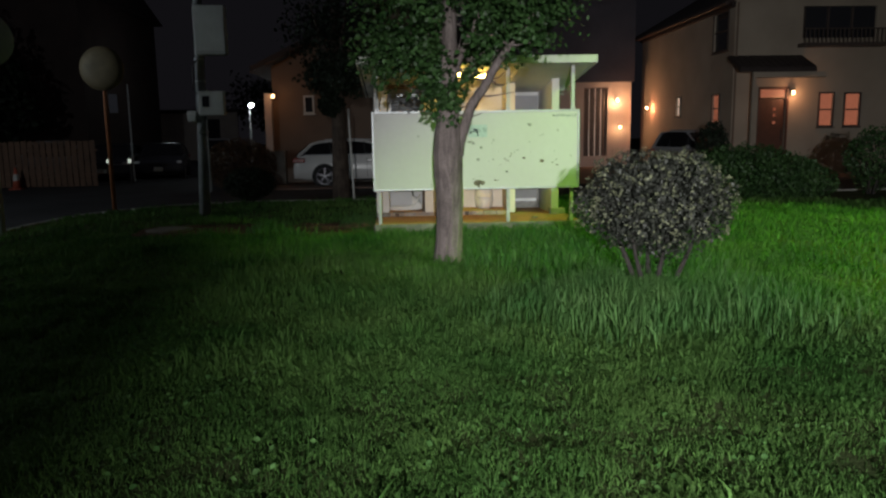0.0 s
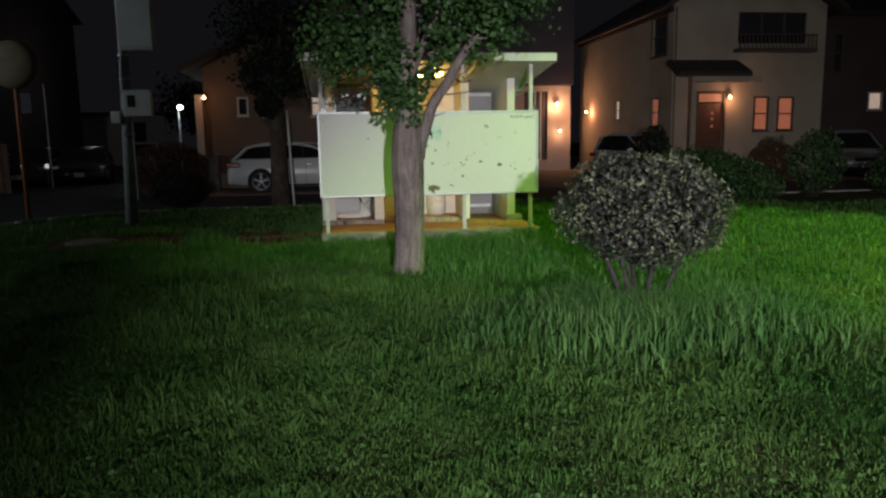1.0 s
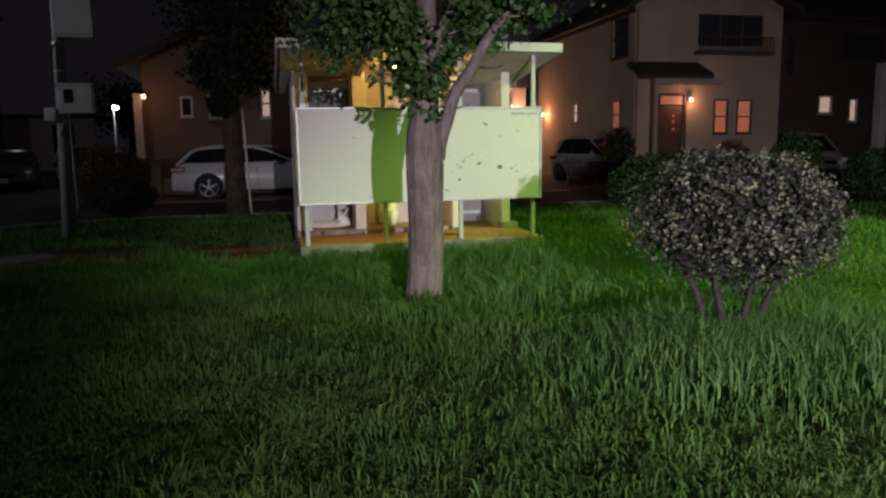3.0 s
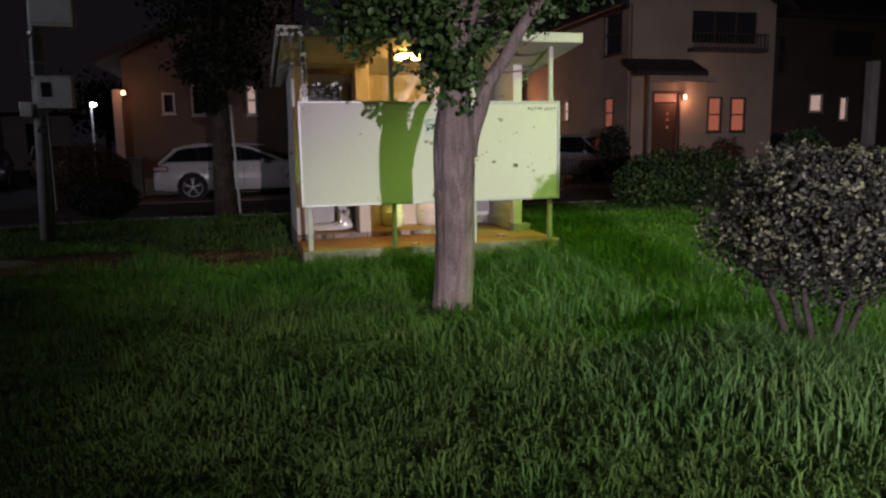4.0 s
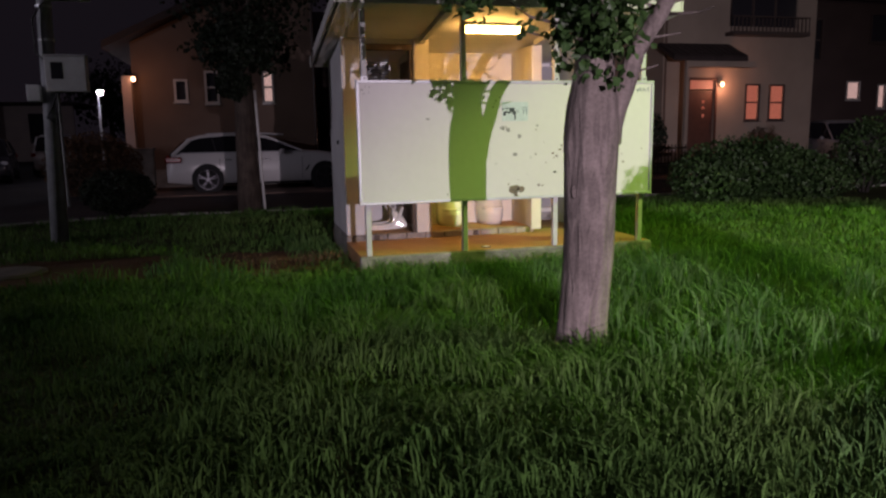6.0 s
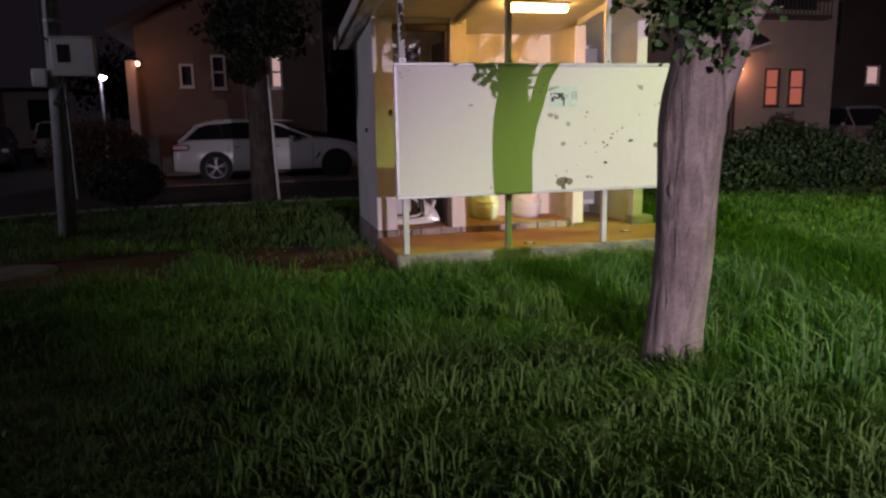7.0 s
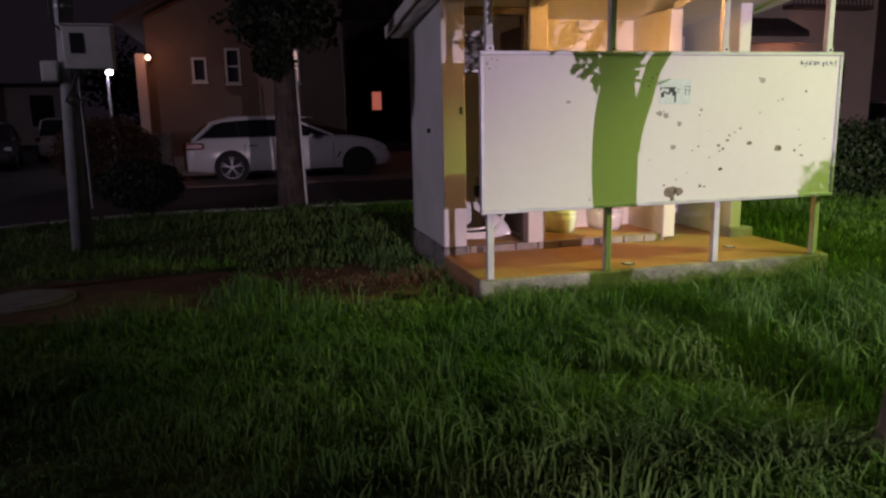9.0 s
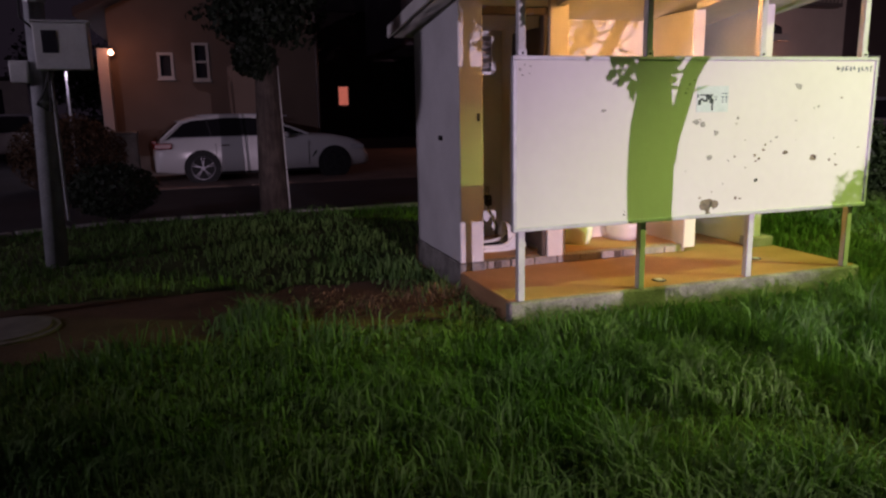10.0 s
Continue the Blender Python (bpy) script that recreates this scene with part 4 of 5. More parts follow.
bx = part("lower_box", box(B(), 0.01, 0.47, -0.26, -0.085, 1.93, 2.35, 0.012, 2), M["box_paint"], pole, "small pale meter box with dark window")
part("meter_window", box(B(), 0.08, 0.21, -0.266, -0.261, 2.08, 2.28, 0.003), M["pane"], bx)
part("rain_lip", box(B(), -0.005, 0.485, -0.275, -0.08, 2.352, 2.37, 0.004), M["box_paint"], bx)
part("side_box", box(B(), -0.24, -0.09, -0.14, 0.02, 1.82, 2.02, 0.01), M["box_paint"], pole)
for z in (1.62, 2.55, 2.95):
    part("band", cyl(B(), (0.01, 0, z), (0.01, 0, z + 0.03), 0.096, n=20), M["alu"], pole)
part("cable", tube(B(), [(0.02, -0.09, 3.0), (-0.1, -0.12, 2.8), (-0.1, -0.12, 2.4), (0.0, -0.1, 2.3)], [0.012] * 4, 6), M["cable"], pole)
part("cable", tube(B(), [(0.1, -0.15, 1.93), (0.02, -0.15, 1.72), (-0.05, -0.1, 1.62), (0.06, -0.1, 1.55), (0.08, -0.09, 1.9)], [0.012] * 5, 6), M["cable"], pole)
part("conduit", cyl(B(), (0.09, -0.06, 0.5), (0.09, -0.06, 1.92), 0.016, n=8), M["steel_pole"], pole)


def mirror(place, r, zc, pole_m, back_m, label, turn=0):
    t = thing("traffic_mirror", place, label, "traffic mirror", turn=turn)
    part("pole", tube(B(), [(0, 0, 0), (0, 0, zc - 0.2), (0, 0, zc + 0.25)], [0.042, 0.04, 0.038], 14), M[pole_m], t, smooth=True)
    bm = B()
    rows = []
    for d, q in ((-0.10, 0.05), (-0.10, 0.4), (-0.07, 0.8), (-0.01, 1.0), (0.02, 1.0)):
        rows.append([bm.verts.new((r * q * math.cos(2 * math.pi * k / 36), d - 0.05, zc + r * q * math.sin(2 * math.pi * k / 36))) for k in range(36)])
    for a, b in zip(rows, rows[1:]):
        for k in range(36):
            bm.faces.new((a[k], a[(k + 1) % 36], b[(k + 1) % 36], b[k]))
    bm.faces.new(rows[0])
    part("mirror_back", bm, M[back_m], t, smooth=True)
    bm = B()
    ball(bm, (0, -0.05 + 0.0, zc), r * 0.97, (1, 0.12, 1), 28, 10)
    part("mirror_face", bm, M["chrome"], t, smooth=True)
    part("clamp", box(B(), -0.06, 0.06, -0.06, 0.06, zc - 0.06, zc + 0.06, 0.01), M["alu"], t)
    return t


mm = mirror((-5.62, 15.0, -0.05), 0.43, 2.92, "orange", "mirror_back", "round traffic mirror seen from behind on an orange pole")
part("warning_plate", box(B(), 0.07, 0.24, -0.01, 0.01, 2.05, 2.42, 0.004), M["slate_wall"], mm)
mirror((-5.9, 11.35, -0.05), 0.42, 3.0, "box_paint", "box_paint", "round grey traffic mirror on a pale pole", 20)

sl = thing("street_lamp", (-5.62, 29, -0.06), "slim white street lamp, lit", "street lamp")
part("pole", tube(B(), [(0, 0, 0), (0, 0, 2.7), (0.03, -0.05, 2.85)], [0.05, 0.035, 0.03], 12), M["steel_pole"], sl)
part("head", ball(B(), (0.08, -0.08, 2.84), 0.085, (1.2, 1, 0.8)), M["bulb_white"], sl, "glowing lamp head", smooth=True)
lamp("POINT", (-5.42, 28.6, 2.75), 45, (0.9, 0.85, 1.0), 0.1)


# ---------------------------------------------------------------- cars
def curve_at(pts, x):
    xs = [p[0] for p in pts]
    return float(np.interp(x, xs, [p[1] for p in pts]))


def car(place, turn, paint, label, L=4.9, W=1.84, wheel_r=0.335, axles=(0.98, 3.95), top=None, roof=None, rails=False):
    """Rear end at x = 0, front at x = L; the near side faces -y."""
    c = thing("parked_car", place, label, "car", "parked cars", turn=turn)
    top = top or [(0, 0.72), (0.06, 0.95), (0.5, 0.98), (3.3, 0.93), (4.1, 0.86), (4.7, 0.72), (4.9, 0.55)]
    roof = roof or [(0.25, 0.95), (0.75, 1.36), (1.2, 1.44), (2.2, 1.46), (2.8, 1.38), (3.65, 0.92)]
    wide = lambda x: W / 2 * (1 - 0.10 * max(0, (abs(x - L / 2) - L * 0.33) / (L * 0.17)) ** 2)
    bm = B()
    rows = []
    for x in np.linspace(0, L, 34):
        w, zt = wide(x), curve_at(top, x)
        zb = 0.2 + 0.06 * max(0, (abs(x - L / 2) - L * 0.4) / (L * 0.1))
        mid = (zb + zt) / 2
        prof = [(0.82 * w, zb), (0.97 * w, zb + 0.05), (1.0 * w, mid - 0.05), (0.985 * w, mid + 0.09), (0.955 * w, zt - 0.05), (0.88 * w, zt), (0.4 * w, zt + 0.02)]
        ring = [(-y, z) for y, z in prof] + [(y, z) for y, z in prof[::-1]]
        rows.append([bm.verts.new((x, y, z)) for y, z in ring])
    n = len(rows[0])
    for a, b in zip(rows, rows[1:]):
        for k in range(n):
            bm.faces.new((a[k], a[(k + 1) % n], b[(k + 1) % n], b[k]))
    bm.faces.new(rows[0][::-1])
    bm.faces.new(rows[-1])
    body = part("body", bm, M[paint], c, smooth=True)
    bm = B()
    rows = []
    x0, x1 = roof[0][0], roof[-1][0]
    for x in np.linspace(x0, x1, 26):
        zr, zt = curve_at(roof, x), curve_at(top, x) - 0.01
        zr = max(zr, zt + 0.005)
        w = wide(x)
        f = (zr - zt) / 0.5
        wt = w * (0.90 - 0.16 * min(1, f))
        rows.append([bm.verts.new(v) for v in ((x, -0.90 * w, zt), (x, -wt, zr - 0.05 * min(1, f * 2)), (x, -wt * 0.82, zr - 0.004), (x, wt * 0.82, zr - 0.004), (x, wt, zr - 0.05 * min(1, f * 2)), (x, 0.90 * w, zt))])
    for a, b in zip(rows, rows[1:]):
        for k in range(5):
            bm.faces.new((a[k], a[k + 1], b[k + 1], b[k]))
    part("cabin_glass", bm, M["car_glass"], c, "dark tinted car glass", smooth=False)
    # roof skin and window pillars
    bm = B()
    rows = []
    for x in np.linspace(x0 + 0.42, x1 - 0.85, 14):
        zr, w = curve_at(roof, x), wide(x)
        zt = curve_at(top, x)
        wt = w * (0.90 - 0.16 * min(1, (zr - zt) / 0.5))
        rows.append([bm.verts.new(v) for v in ((x, -wt - 0.008, zr - 0.075), (x, -wt - 0.004, zr - 0.045), (x, -wt * 0.82, zr + 0.004), (x, wt * 0.82, zr + 0.004), (x, wt + 0.004, zr - 0.045), (x, wt + 0.008, zr - 0.075))])
    for a, b in zip(rows, rows[1:]):
        for k in range(5):
            bm.faces.new((a[k], a[k + 1], b[k + 1], b[k]))
    part("roof_skin", bm, M[paint], c, smooth=True)
    for s in (-1, 1):
        w0 = W / 2
        for xa, za, xb, zb, r, pm in ((x1 - 0.02, curve_at(top, x1), x1 - 0.87, curve_at(roof, x1 - 0.87) - 0.04, 0.03, paint), (x0 + 0.06, curve_at(top, x0) + 0.0, x0 + 0.5, curve_at(roof, x0 + 0.5) - 0.04, 0.05, paint), (2.25, 0.95, 2.2, 1.40, 0.022, "black"), (1.2, 0.96, 1.1, 1.38, 0.022, "black")):
            part("window_pillar", limb(B(), (xa, s * w0 * 0.895, za), (xb, s * w0 * 0.755, zb), r, r, seg=3, n=6, wob=0), M[pm], c)
        part("window_trim", limb(B(), (x0 + 0.25, s * w0 * 0.915, curve_at(top, x0 + 0.4) - 0.005), (x1 - 0.1, s * w0 * 0.925, curve_at(top, x1 - 0.1) - 0.005), 0.012, 0.012, seg=6, n=6, wob=0), M["alu"], c)
        if rails:
            part("roof_rail", limb(B(), (1.0, s * 0.58, 1.46), (2.9, s * 0.58, 1.42), 0.016, 0.016, -0.03, seg=8, n=6, wob=0), M["alu"], c)
        part("wing_mirror", ball(B(), (x1 - 0.55, s * (w0 + 0.06), 1.0), 0.1, (0.8, 0.7, 0.6), 10, 8), M[paint], c, smooth=True)
        for xx in (1.35, 2.3):
            part("door_handle", box(B(), xx, xx + 0.2, s * w0 * 0.985 - 0.015, s * w0 * 0.985 + 0.015, 0.80, 0.825, 0.006), M["chrome"], c)
        for xx in (1.25, 2.28, 3.3):
            part("door_seam", box(B(), xx, xx + 0.008, s * w0 * 0.995 - 0.006, s * w0 * 0.995 + 0.004, 0.3, 0.86), M["black"], c)
        part("sill_trim", box(B(), axles[0] + 0.4, axles[1] - 0.4, s * w0 * 0.93 - 0.05, s * w0 * 0.93 + 0.06, 0.18, 0.225, 0.01), M["black"], c)
        part("side_vent", limb(B(), (axles[1] - 0.52, s * (w0 + 0.002), 0.48), (axles[1] - 0.42, s * (w0 + 0.002), 0.62), 0.014, 0.02, seg=2, n=6, wob=0), M["black"], c)
        part("tail_light", box(B(), -0.02, 0.36, s * w0 * 0.9 - 0.09, s * w0 * 0.9 + 0.075, 0.76, 0.90, 0.03, 2), M["tail_red"], c, "red tail light")
        part("head_light", box(B(), L - 0.46, L - 0.10, s * w0 * 0.86 - 0.09, s * w0 * 0.86 + 0.10, 0.62, 0.73, 0.03, 2), M["head_clear"], c, "clear head light")
        for ax in axles:
            # black disc on the uncut body paints the shade of the wheel well
            part("wheel_arch_shade", cyl(B(), (ax, s * (w0 - 0.2), wheel_r), (ax, s * (w0 + 0.004), wheel_r), wheel_r + 0.055, n=32), M["black"], c)
            wh = part("wheel", cyl(B(), (ax, s * (w0 - 0.18), wheel_r), (ax, s * (w0 + 0.018), wheel_r), wheel_r, wheel_r, n=32), M["black"], c, "black tyre")
            bm = B()
            for k in range(5):
                a = 2 * math.pi * k / 5 + 0.3
                for e in (-0.14, 0.14):
                    p, q = (ax + 0.05 * math.cos(a), s * (w0 + 0.022), wheel_r + 0.05 * math.sin(a)), (ax + wheel_r * 0.72 * math.cos(a + e), s * (w0 + 0.022), wheel_r + wheel_r * 0.72 * math.sin(a + e))
                    cyl(bm, p, q, 0.016, 0.012, 6)
            cyl(bm, (ax, s * (w0 + 0.01), wheel_r), (ax, s * (w0 + 0.032), wheel_r), 0.05, n=12)
            ringp = [(ax + wheel_r * 0.74 * math.cos(t), s * (w0 + 0.02), wheel_r + wheel_r * 0.74 * math.sin(t)) for t in np.linspace(0, 2 * math.pi, 29)]
            tube(bm, ringp, [0.014] * 29, 6)
            part("rim", bm, M["rim"], wh, "silver spoked rim")
    for x, z0 in ((-0.012, 0.5), (L - 0.01, 0.32)):
        part("number_plate", box(B(), x, x + 0.02, -0.17, 0.17, z0, z0 + 0.16, 0.004), M["white_frame"], c)
    part("grille", box(B(), L - 0.03, L + 0.012, -0.4, 0.4, 0.52, 0.64, 0.02), M["black"], c)
    part("bumper_grille", box(B(), L - 0.03, L + 0.008, -0.62, 0.62, 0.26, 0.36, 0.02), M["black"], c)
    return c


car((-3.14, 23.45, -0.06), 5.0, "car_white", "white estate car parked side on before the house", L=4.74, axles=(0.95, 3.9), rails=True,
    top=[(0, 0.70), (0.05, 0.93), (0.4, 1.0), (2.6, 1.0), (3.3, 1.0), (3.9, 0.96), (4.35, 0.88), (4.62, 0.75), (4.74, 0.52)],
    roof=[(0.08, 0.98), (0.42, 1.31), (0.8, 1.43), (1.5, 1.48), (2.1, 1.47), (2.55, 1.38), (3.35, 1.0)])
small_top = [(0, 0.75), (0.1, 0.98), (2.6, 0.98), (3.1, 0.92), (3.7, 0.6)]
small_roof = [(0.05, 0.98), (0.3, 1.5), (1.0, 1.6), (2.0, 1.58), (2.6, 1.2), (3.0, 0.95)]
def kei(place, turn, paint, label):
    return car(place, turn, paint, label, L=3.7, W=1.5, wheel_r=0.28, axles=(0.55, 3.0), top=small_top, roof=small_roof)
kei((19.05, 25.9, -0.035), -110, "car_silver", "small silver car parked nose out by a house")
kei((10.6, 27.6, -0.035), -75, "car_silver", "small grey car parked beside the beige house")
car((-10.4, 34.0, -0.06), -78, "car_dark", "dark car parked at the roadside, far off")
car((-12.0, 33.0, -0.06), -80, "car_dark", "dark car parked at the roadside, far off")
kei((-13.8, 31.0, -0.06), -80, "car_silver", "small grey car parked at the roadside, far off")
kei((-8.4, 34.5, -0.06), 95, "car_white", "small white van parked far down the road")


# ---------------------------------------------------------------- houses
def window(house, x0, x1, z0, z1, c, pane, frame_m="white_frame", axis="x", bars=1, label=""):
    """A framed window in an opening of a wall whose outer face lies at c, facing -y, or -x with axis y."""
    w = part("window", wall(B(), x0 - 0.05, x1 + 0.05, z0 - 0.05, z1 + 0.05, c - 0.03, c - 0.002, [(x0 + 0.01, x1 - 0.01, z0 + 0.01, z1 - 0.01)], axis), M[frame_m], house, label)
    bm = B()
    if axis == "x":
        box(bm, x0 + 0.002, x1 - 0.002, c + 0.06, c + 0.075, z0 + 0.002, z1 - 0.002)
    else:
        box(bm, c + 0.06, c + 0.075, x0 + 0.002, x1 - 0.002, z0 + 0.002, z1 - 0.002)
    part("pane", bm, M[pane], w)
    for k in range(bars):
        z = z0 + (z1 - z0) * (k + 1) / (bars + 1)
        bm = B()
        box(bm, *((x0 + 0.012, x1 - 0.012, c + 0.01, c + 0.05) if axis == "x" else (c + 0.01, c + 0.05, x0 + 0.012, x1 - 0.012)), z - 0.025, z + 0.025)
        part("glazing_bar", bm, M[frame_m], w)
    bm = B()
    box(bm, *((x0 - 0.08, x1 + 0.08, c - 0.08, c + 0.02) if axis == "x" else (c - 0.08, c + 0.02, x0 - 0.08, x1 + 0.08)), z0 - 0.09, z0 - 0.052, 0.006)
    part("window_sill", bm, M[frame_m], w)
    return w


def wall_lantern(place, label, watts, colour=(1.0, 0.42, 0.24), out=0.16):
    t = thing("wall_lantern", place, label, "wall lamp", "wall lamps")
    part("backplate", box(B(), -0.04, 0.04, 0.12, 0.14, -0.08, 0.08, 0.005), M["black"], t)
    part("arm", cyl(B(), (0, 0.12, 0.05), (0, 0.0, 0.1), 0.012, n=8), M["black"], t)
    part("shade", cyl(B(), (0, 0, 0.075), (0, 0, 0.11), 0.08, 0.03, 14), M["black"], t)
    part("bulb", ball(B(), (0, 0, 0.0), 0.052, (1, 1, 1.2), 12, 8), M["bulb_warm"], t, "glowing bulb", smooth=True)
    # unseen lamp set before the bulb; a large out spreads its light
    lamp("POINT", (place[0], place[1] - out, place[2] - 0.04), watts, colour, 0.05)


# beige house with the red-lit windows
h1 = thing("house", (11.7, 24.4, -0.04), "beige two-storey house with lit porch and red curtained windows", "house")
front = [(3.11, 3.59, 1.66, 2.76), (4.03, 4.55, 1.66, 2.74), (0.98, 1.94, 0.45, 2.94), (2.4, 4.95, 4.62, 5.67)]
part("front_wall", wall(B(), 0, 5.7, 0, 5.95, 0, 0.2, front), M["stucco"], h1)
side = [(1.0, 1.56, 1.87, 2.8), (0.5, 1.65, 4.34, 5.64), (4.6, 5.0, 2.2, 2.9)]
part("side_wall", wall(B(), 0.2, 9.2, 0, 5.9, 0, 0.2, side, "y"), M["stucco"], h1)
part("far_wall", wall(B(), 0.2, 9.2, 0, 5.9, 5.5, 5.7, [], "y"), M["stucco"], h1)
part("back_wall", wall(B(), 0, 5.7, 0, 5.95, 9.2, 9.4, []), M["stucco"], h1)
window(h1, *front[0], 0, "lit_pink", "brown_frame", label="window with glowing red curtain")
window(h1, *front[1], 0, "lit_pink", "brown_frame", label="window with glowing red curtain")
for k in range(3):
    x0 = 2.4 + 0.85 * k
    bm = B()
    box(bm, x0 + 0.01, x0 + 0.83, 0.06, 0.075, 4.63, 5.66)
    part("pane", bm, M["pane"], h1)
    part("mullion", box(B(), x0 - 0.03, x0 + 0.03, 0.0, 0.058, 4.62, 5.67), M["brown_frame"], h1)
bal = part("balcony", box(B(), 2.2, 5.1, -0.45, -0.005, 4.3, 4.42, 0.01), M["brown_frame"], h1, "dark planter balcony")
for k in range(20):
    part("baluster", box(B(), 2.22 + 0.149 * k, 2.245 + 0.149 * k, -0.44, -0.415, 4.42, 4.85), M["brown_frame"], bal)
part("hand_rail", box(B(), 2.2, 5.1, -0.45, -0.40, 4.85, 4.89, 0.008), M["brown_frame"], bal)
for s in side:
    window(h1, *s, 0, "pane" if s[2] > 3 else "lit_pink" if s[0] < 2 else "lit_white", "brown_frame", "y")
door = part("front_door", box(B(), 1.0, 1.92, 0.08, 0.13, 0.46, 2.6, 0.008), M["door_brown"], h1, "dark brown panelled front door")
part("transom", box(B(), 1.0, 1.92, 0.09, 0.11, 2.64, 2.92), M["lit_pink"], h1, "glowing glass over the door")
part("door_frame", wall(B(), 0.92, 2.0, 0.42, 3.0, -0.03, -0.002, [(0.99, 1.93, 0.42, 2.93)]), M["door_brown"], h1)
for z in (1.75, 2.0, 2.2):
    part("door_light", box(B(), 1.52, 1.6, 0.072, 0.079, z, z + 0.09), M["lit_pink"], door)
part("door_pull", cyl(B(), (1.82, 0.04, 1.2), (1.82, 0.04, 1.6), 0.015), M["chrome"], door)
can = part("porch_roof", prism(B(), [(-0.95, 3.55), (-0.002, 4.02), (-0.002, 3.92), (-0.95, 3.43)], -0.22, 2.4), M["tile"], h1, "lean-to tiled porch roof")
for k in range(11):
    part("roof_tile", prism(B(), [(-0.97, 3.565), (-0.01, 4.035), (-0.01, 4.06), (-0.97, 3.60)], -0.2 + 0.237 * k, 0.0 + 0.237 * k), M["tile"], can)
part("porch_beam", box(B(), 0.3, 2.8, -0.85, -0.7, 3.25, 3.44, 0.01), M["stucco"], h1)
part("porch_post", box(B(), 0.3, 0.42, -0.83, -0.71, 0, 3.25, 0.01), M["stucco"], h1)
part("doorstep", box(B(), 0.6, 2.5, -0.9, -0.004, 0, 0.42, 0.02), M["concrete"], h1)
part("gable_wall", prism(B(), [(0, 5.952), (5.7, 5.952), (2.85, 7.54)], 0, 0.2, "y"), M["stucco"], h1)
part("roof", prism(B(), [(-0.5, 5.68), (2.85, 7.58), (6.2, 5.68), (6.2, 5.84), (2.85, 7.76), (-0.5, 5.84)], -0.5, 9.9, "y"), M["tile"], h1, "dark tiled pitched roof")
part("gutter", limb(B(), (-0.55, -0.5, 5.7), (-0.55, 9.9, 5.7), 0.06, 0.06, seg=3, wob=0), M["brown_frame"], h1)
part("side_gutter", box(B(), -0.14, -0.002, 0, 9.4, 5.66, 5.86, 0.01), M["tile"], h1, "dark verge board")
part("downpipe", cyl(B(), (0.06, -0.05, 0), (0.06, -0.05, 5.8), 0.035, n=8), M["stucco_brown"], h1)
wall_lantern((13.76, 24.22, 2.74), "lit lantern by the front door", 34)
wall_lantern((11.5, 32.4, 2.6), "lit lantern on the side wall", 65, (1.0, 0.30, 0.16))

# cream house with a slate upper floor
h2 = thing("house", (6.2, 33, -0.04), "cream house with slate upper floor and lit entrance", "house")
part("lower_wall", wall(B(), 0, 4.75, 0, 3.85, 0, 0.2, [(2.55, 3.65, 0.5, 3.6)]), M["stucco_pink"], h2)
part("upper_wall", box(B(), -1, 4.8, -0.25, 6, 3.86, 8.2), M["slate_wall"], h2, "dark slate upper floor")
part("side_wall", wall(B(), 0.2, 6, 0, 3.85, 4.55, 4.75, [], "y"), M["stucco_pink"], h2)
for k in range(4):
    part("door_leaf", box(B(), 2.56 + 0.272 * k, 2.8 + 0.272 * k, 0.06, 0.1, 0.5, 3.58, 0.01), M["brown_frame"], h2)
    part("glass_strip", box(B(), 2.802 + 0.272 * k, 2.828 + 0.272 * k, 0.07, 0.09, 0.5, 3.58), M["lit_white"], h2) if k < 3 else None
part("roof", prism(B(), [(-0.7, 8.2), (3, 10), (6.5, 8.2)], -1.3, 5.1), M["tile"], h2)
wall_lantern((10.25, 32.82, 2.98), "lit lantern on the cream wall", 85, (1.0, 0.48, 0.28))
wall_lantern((10.4, 32.82, 1.75), "small lit lantern low on the cream wall", 30, (1.0, 0.48, 0.28))

# dark house further along
h3 = thing("house", (19.3, 27.0, -0.04), "dark two-storey house with lit white blinds", "house")
f3 = [(2.06, 2.62, 2.44, 3.06), (3.55, 3.87, 2.1, 2.94), (3.0, 5.0, 4.6, 5.6), (0.42, 0.72, 3.9, 5.35)]
part("front_wall", wall(B(), 0, 9, 0, 6.1, 0, 0.2, f3), M["dark_wall"], h3)
part("side_wall", wall(B(), 0.2, 8, 0, 6.1, 0, 0.2, [], "y"), M["dark_wall"], h3)
window(h3, *f3[0], 0, "lit_white", bars=0)
window(h3, *f3[1], 0, "lit_white", bars=0)
window(h3, *f3[2], 0, "pane", "brown_frame", bars=0)
window(h3, *f3[3], 0, "pane", "brown_frame", bars=1)
part("roof", prism(B(), [(-0.5, 6.0), (4, 8.3), (8.5, 6.0), (8.5, 6.15), (4, 8.5), (-0.5, 6.15)], -0.6, 9.6), M["tile"], h3)
# added pale block stands in for a white downpipe and a lit wall
part("pale_standin_pier", box(B(), 4.6, 4.95, -0.5, -0.1, 0, 4.4, 0.02), M["render"], h3)

# brown gabled house behind the white car
h4 = thing("house", (-4.0, 24.9, -0.04), "brown gabled house with small white-framed windows", "house")
f4 = [(1.08, 1.34, 2.37, 2.88), (1.88, 2.16, 2.32, 3.11), (3.42, 3.64, 2.33, 3.11)]
part("front_wall", wall(B(), 0, 4.85, 0, 3.9, 0, 0.2, f4), M["stucco_brown"], h4)
part("gable_wall", prism(B(), [(0.0, 3.902), (4.85, 3.902), (4.85, 6.2), (4.55, 6.2)], 0, 0.2, "y"), M["stucco_brown"], h4)
part("side_wall", wall(B(), 0.2, 8, 0, 6.0, 4.65, 4.85, [], "y"), M["stucco_brown"], h4)
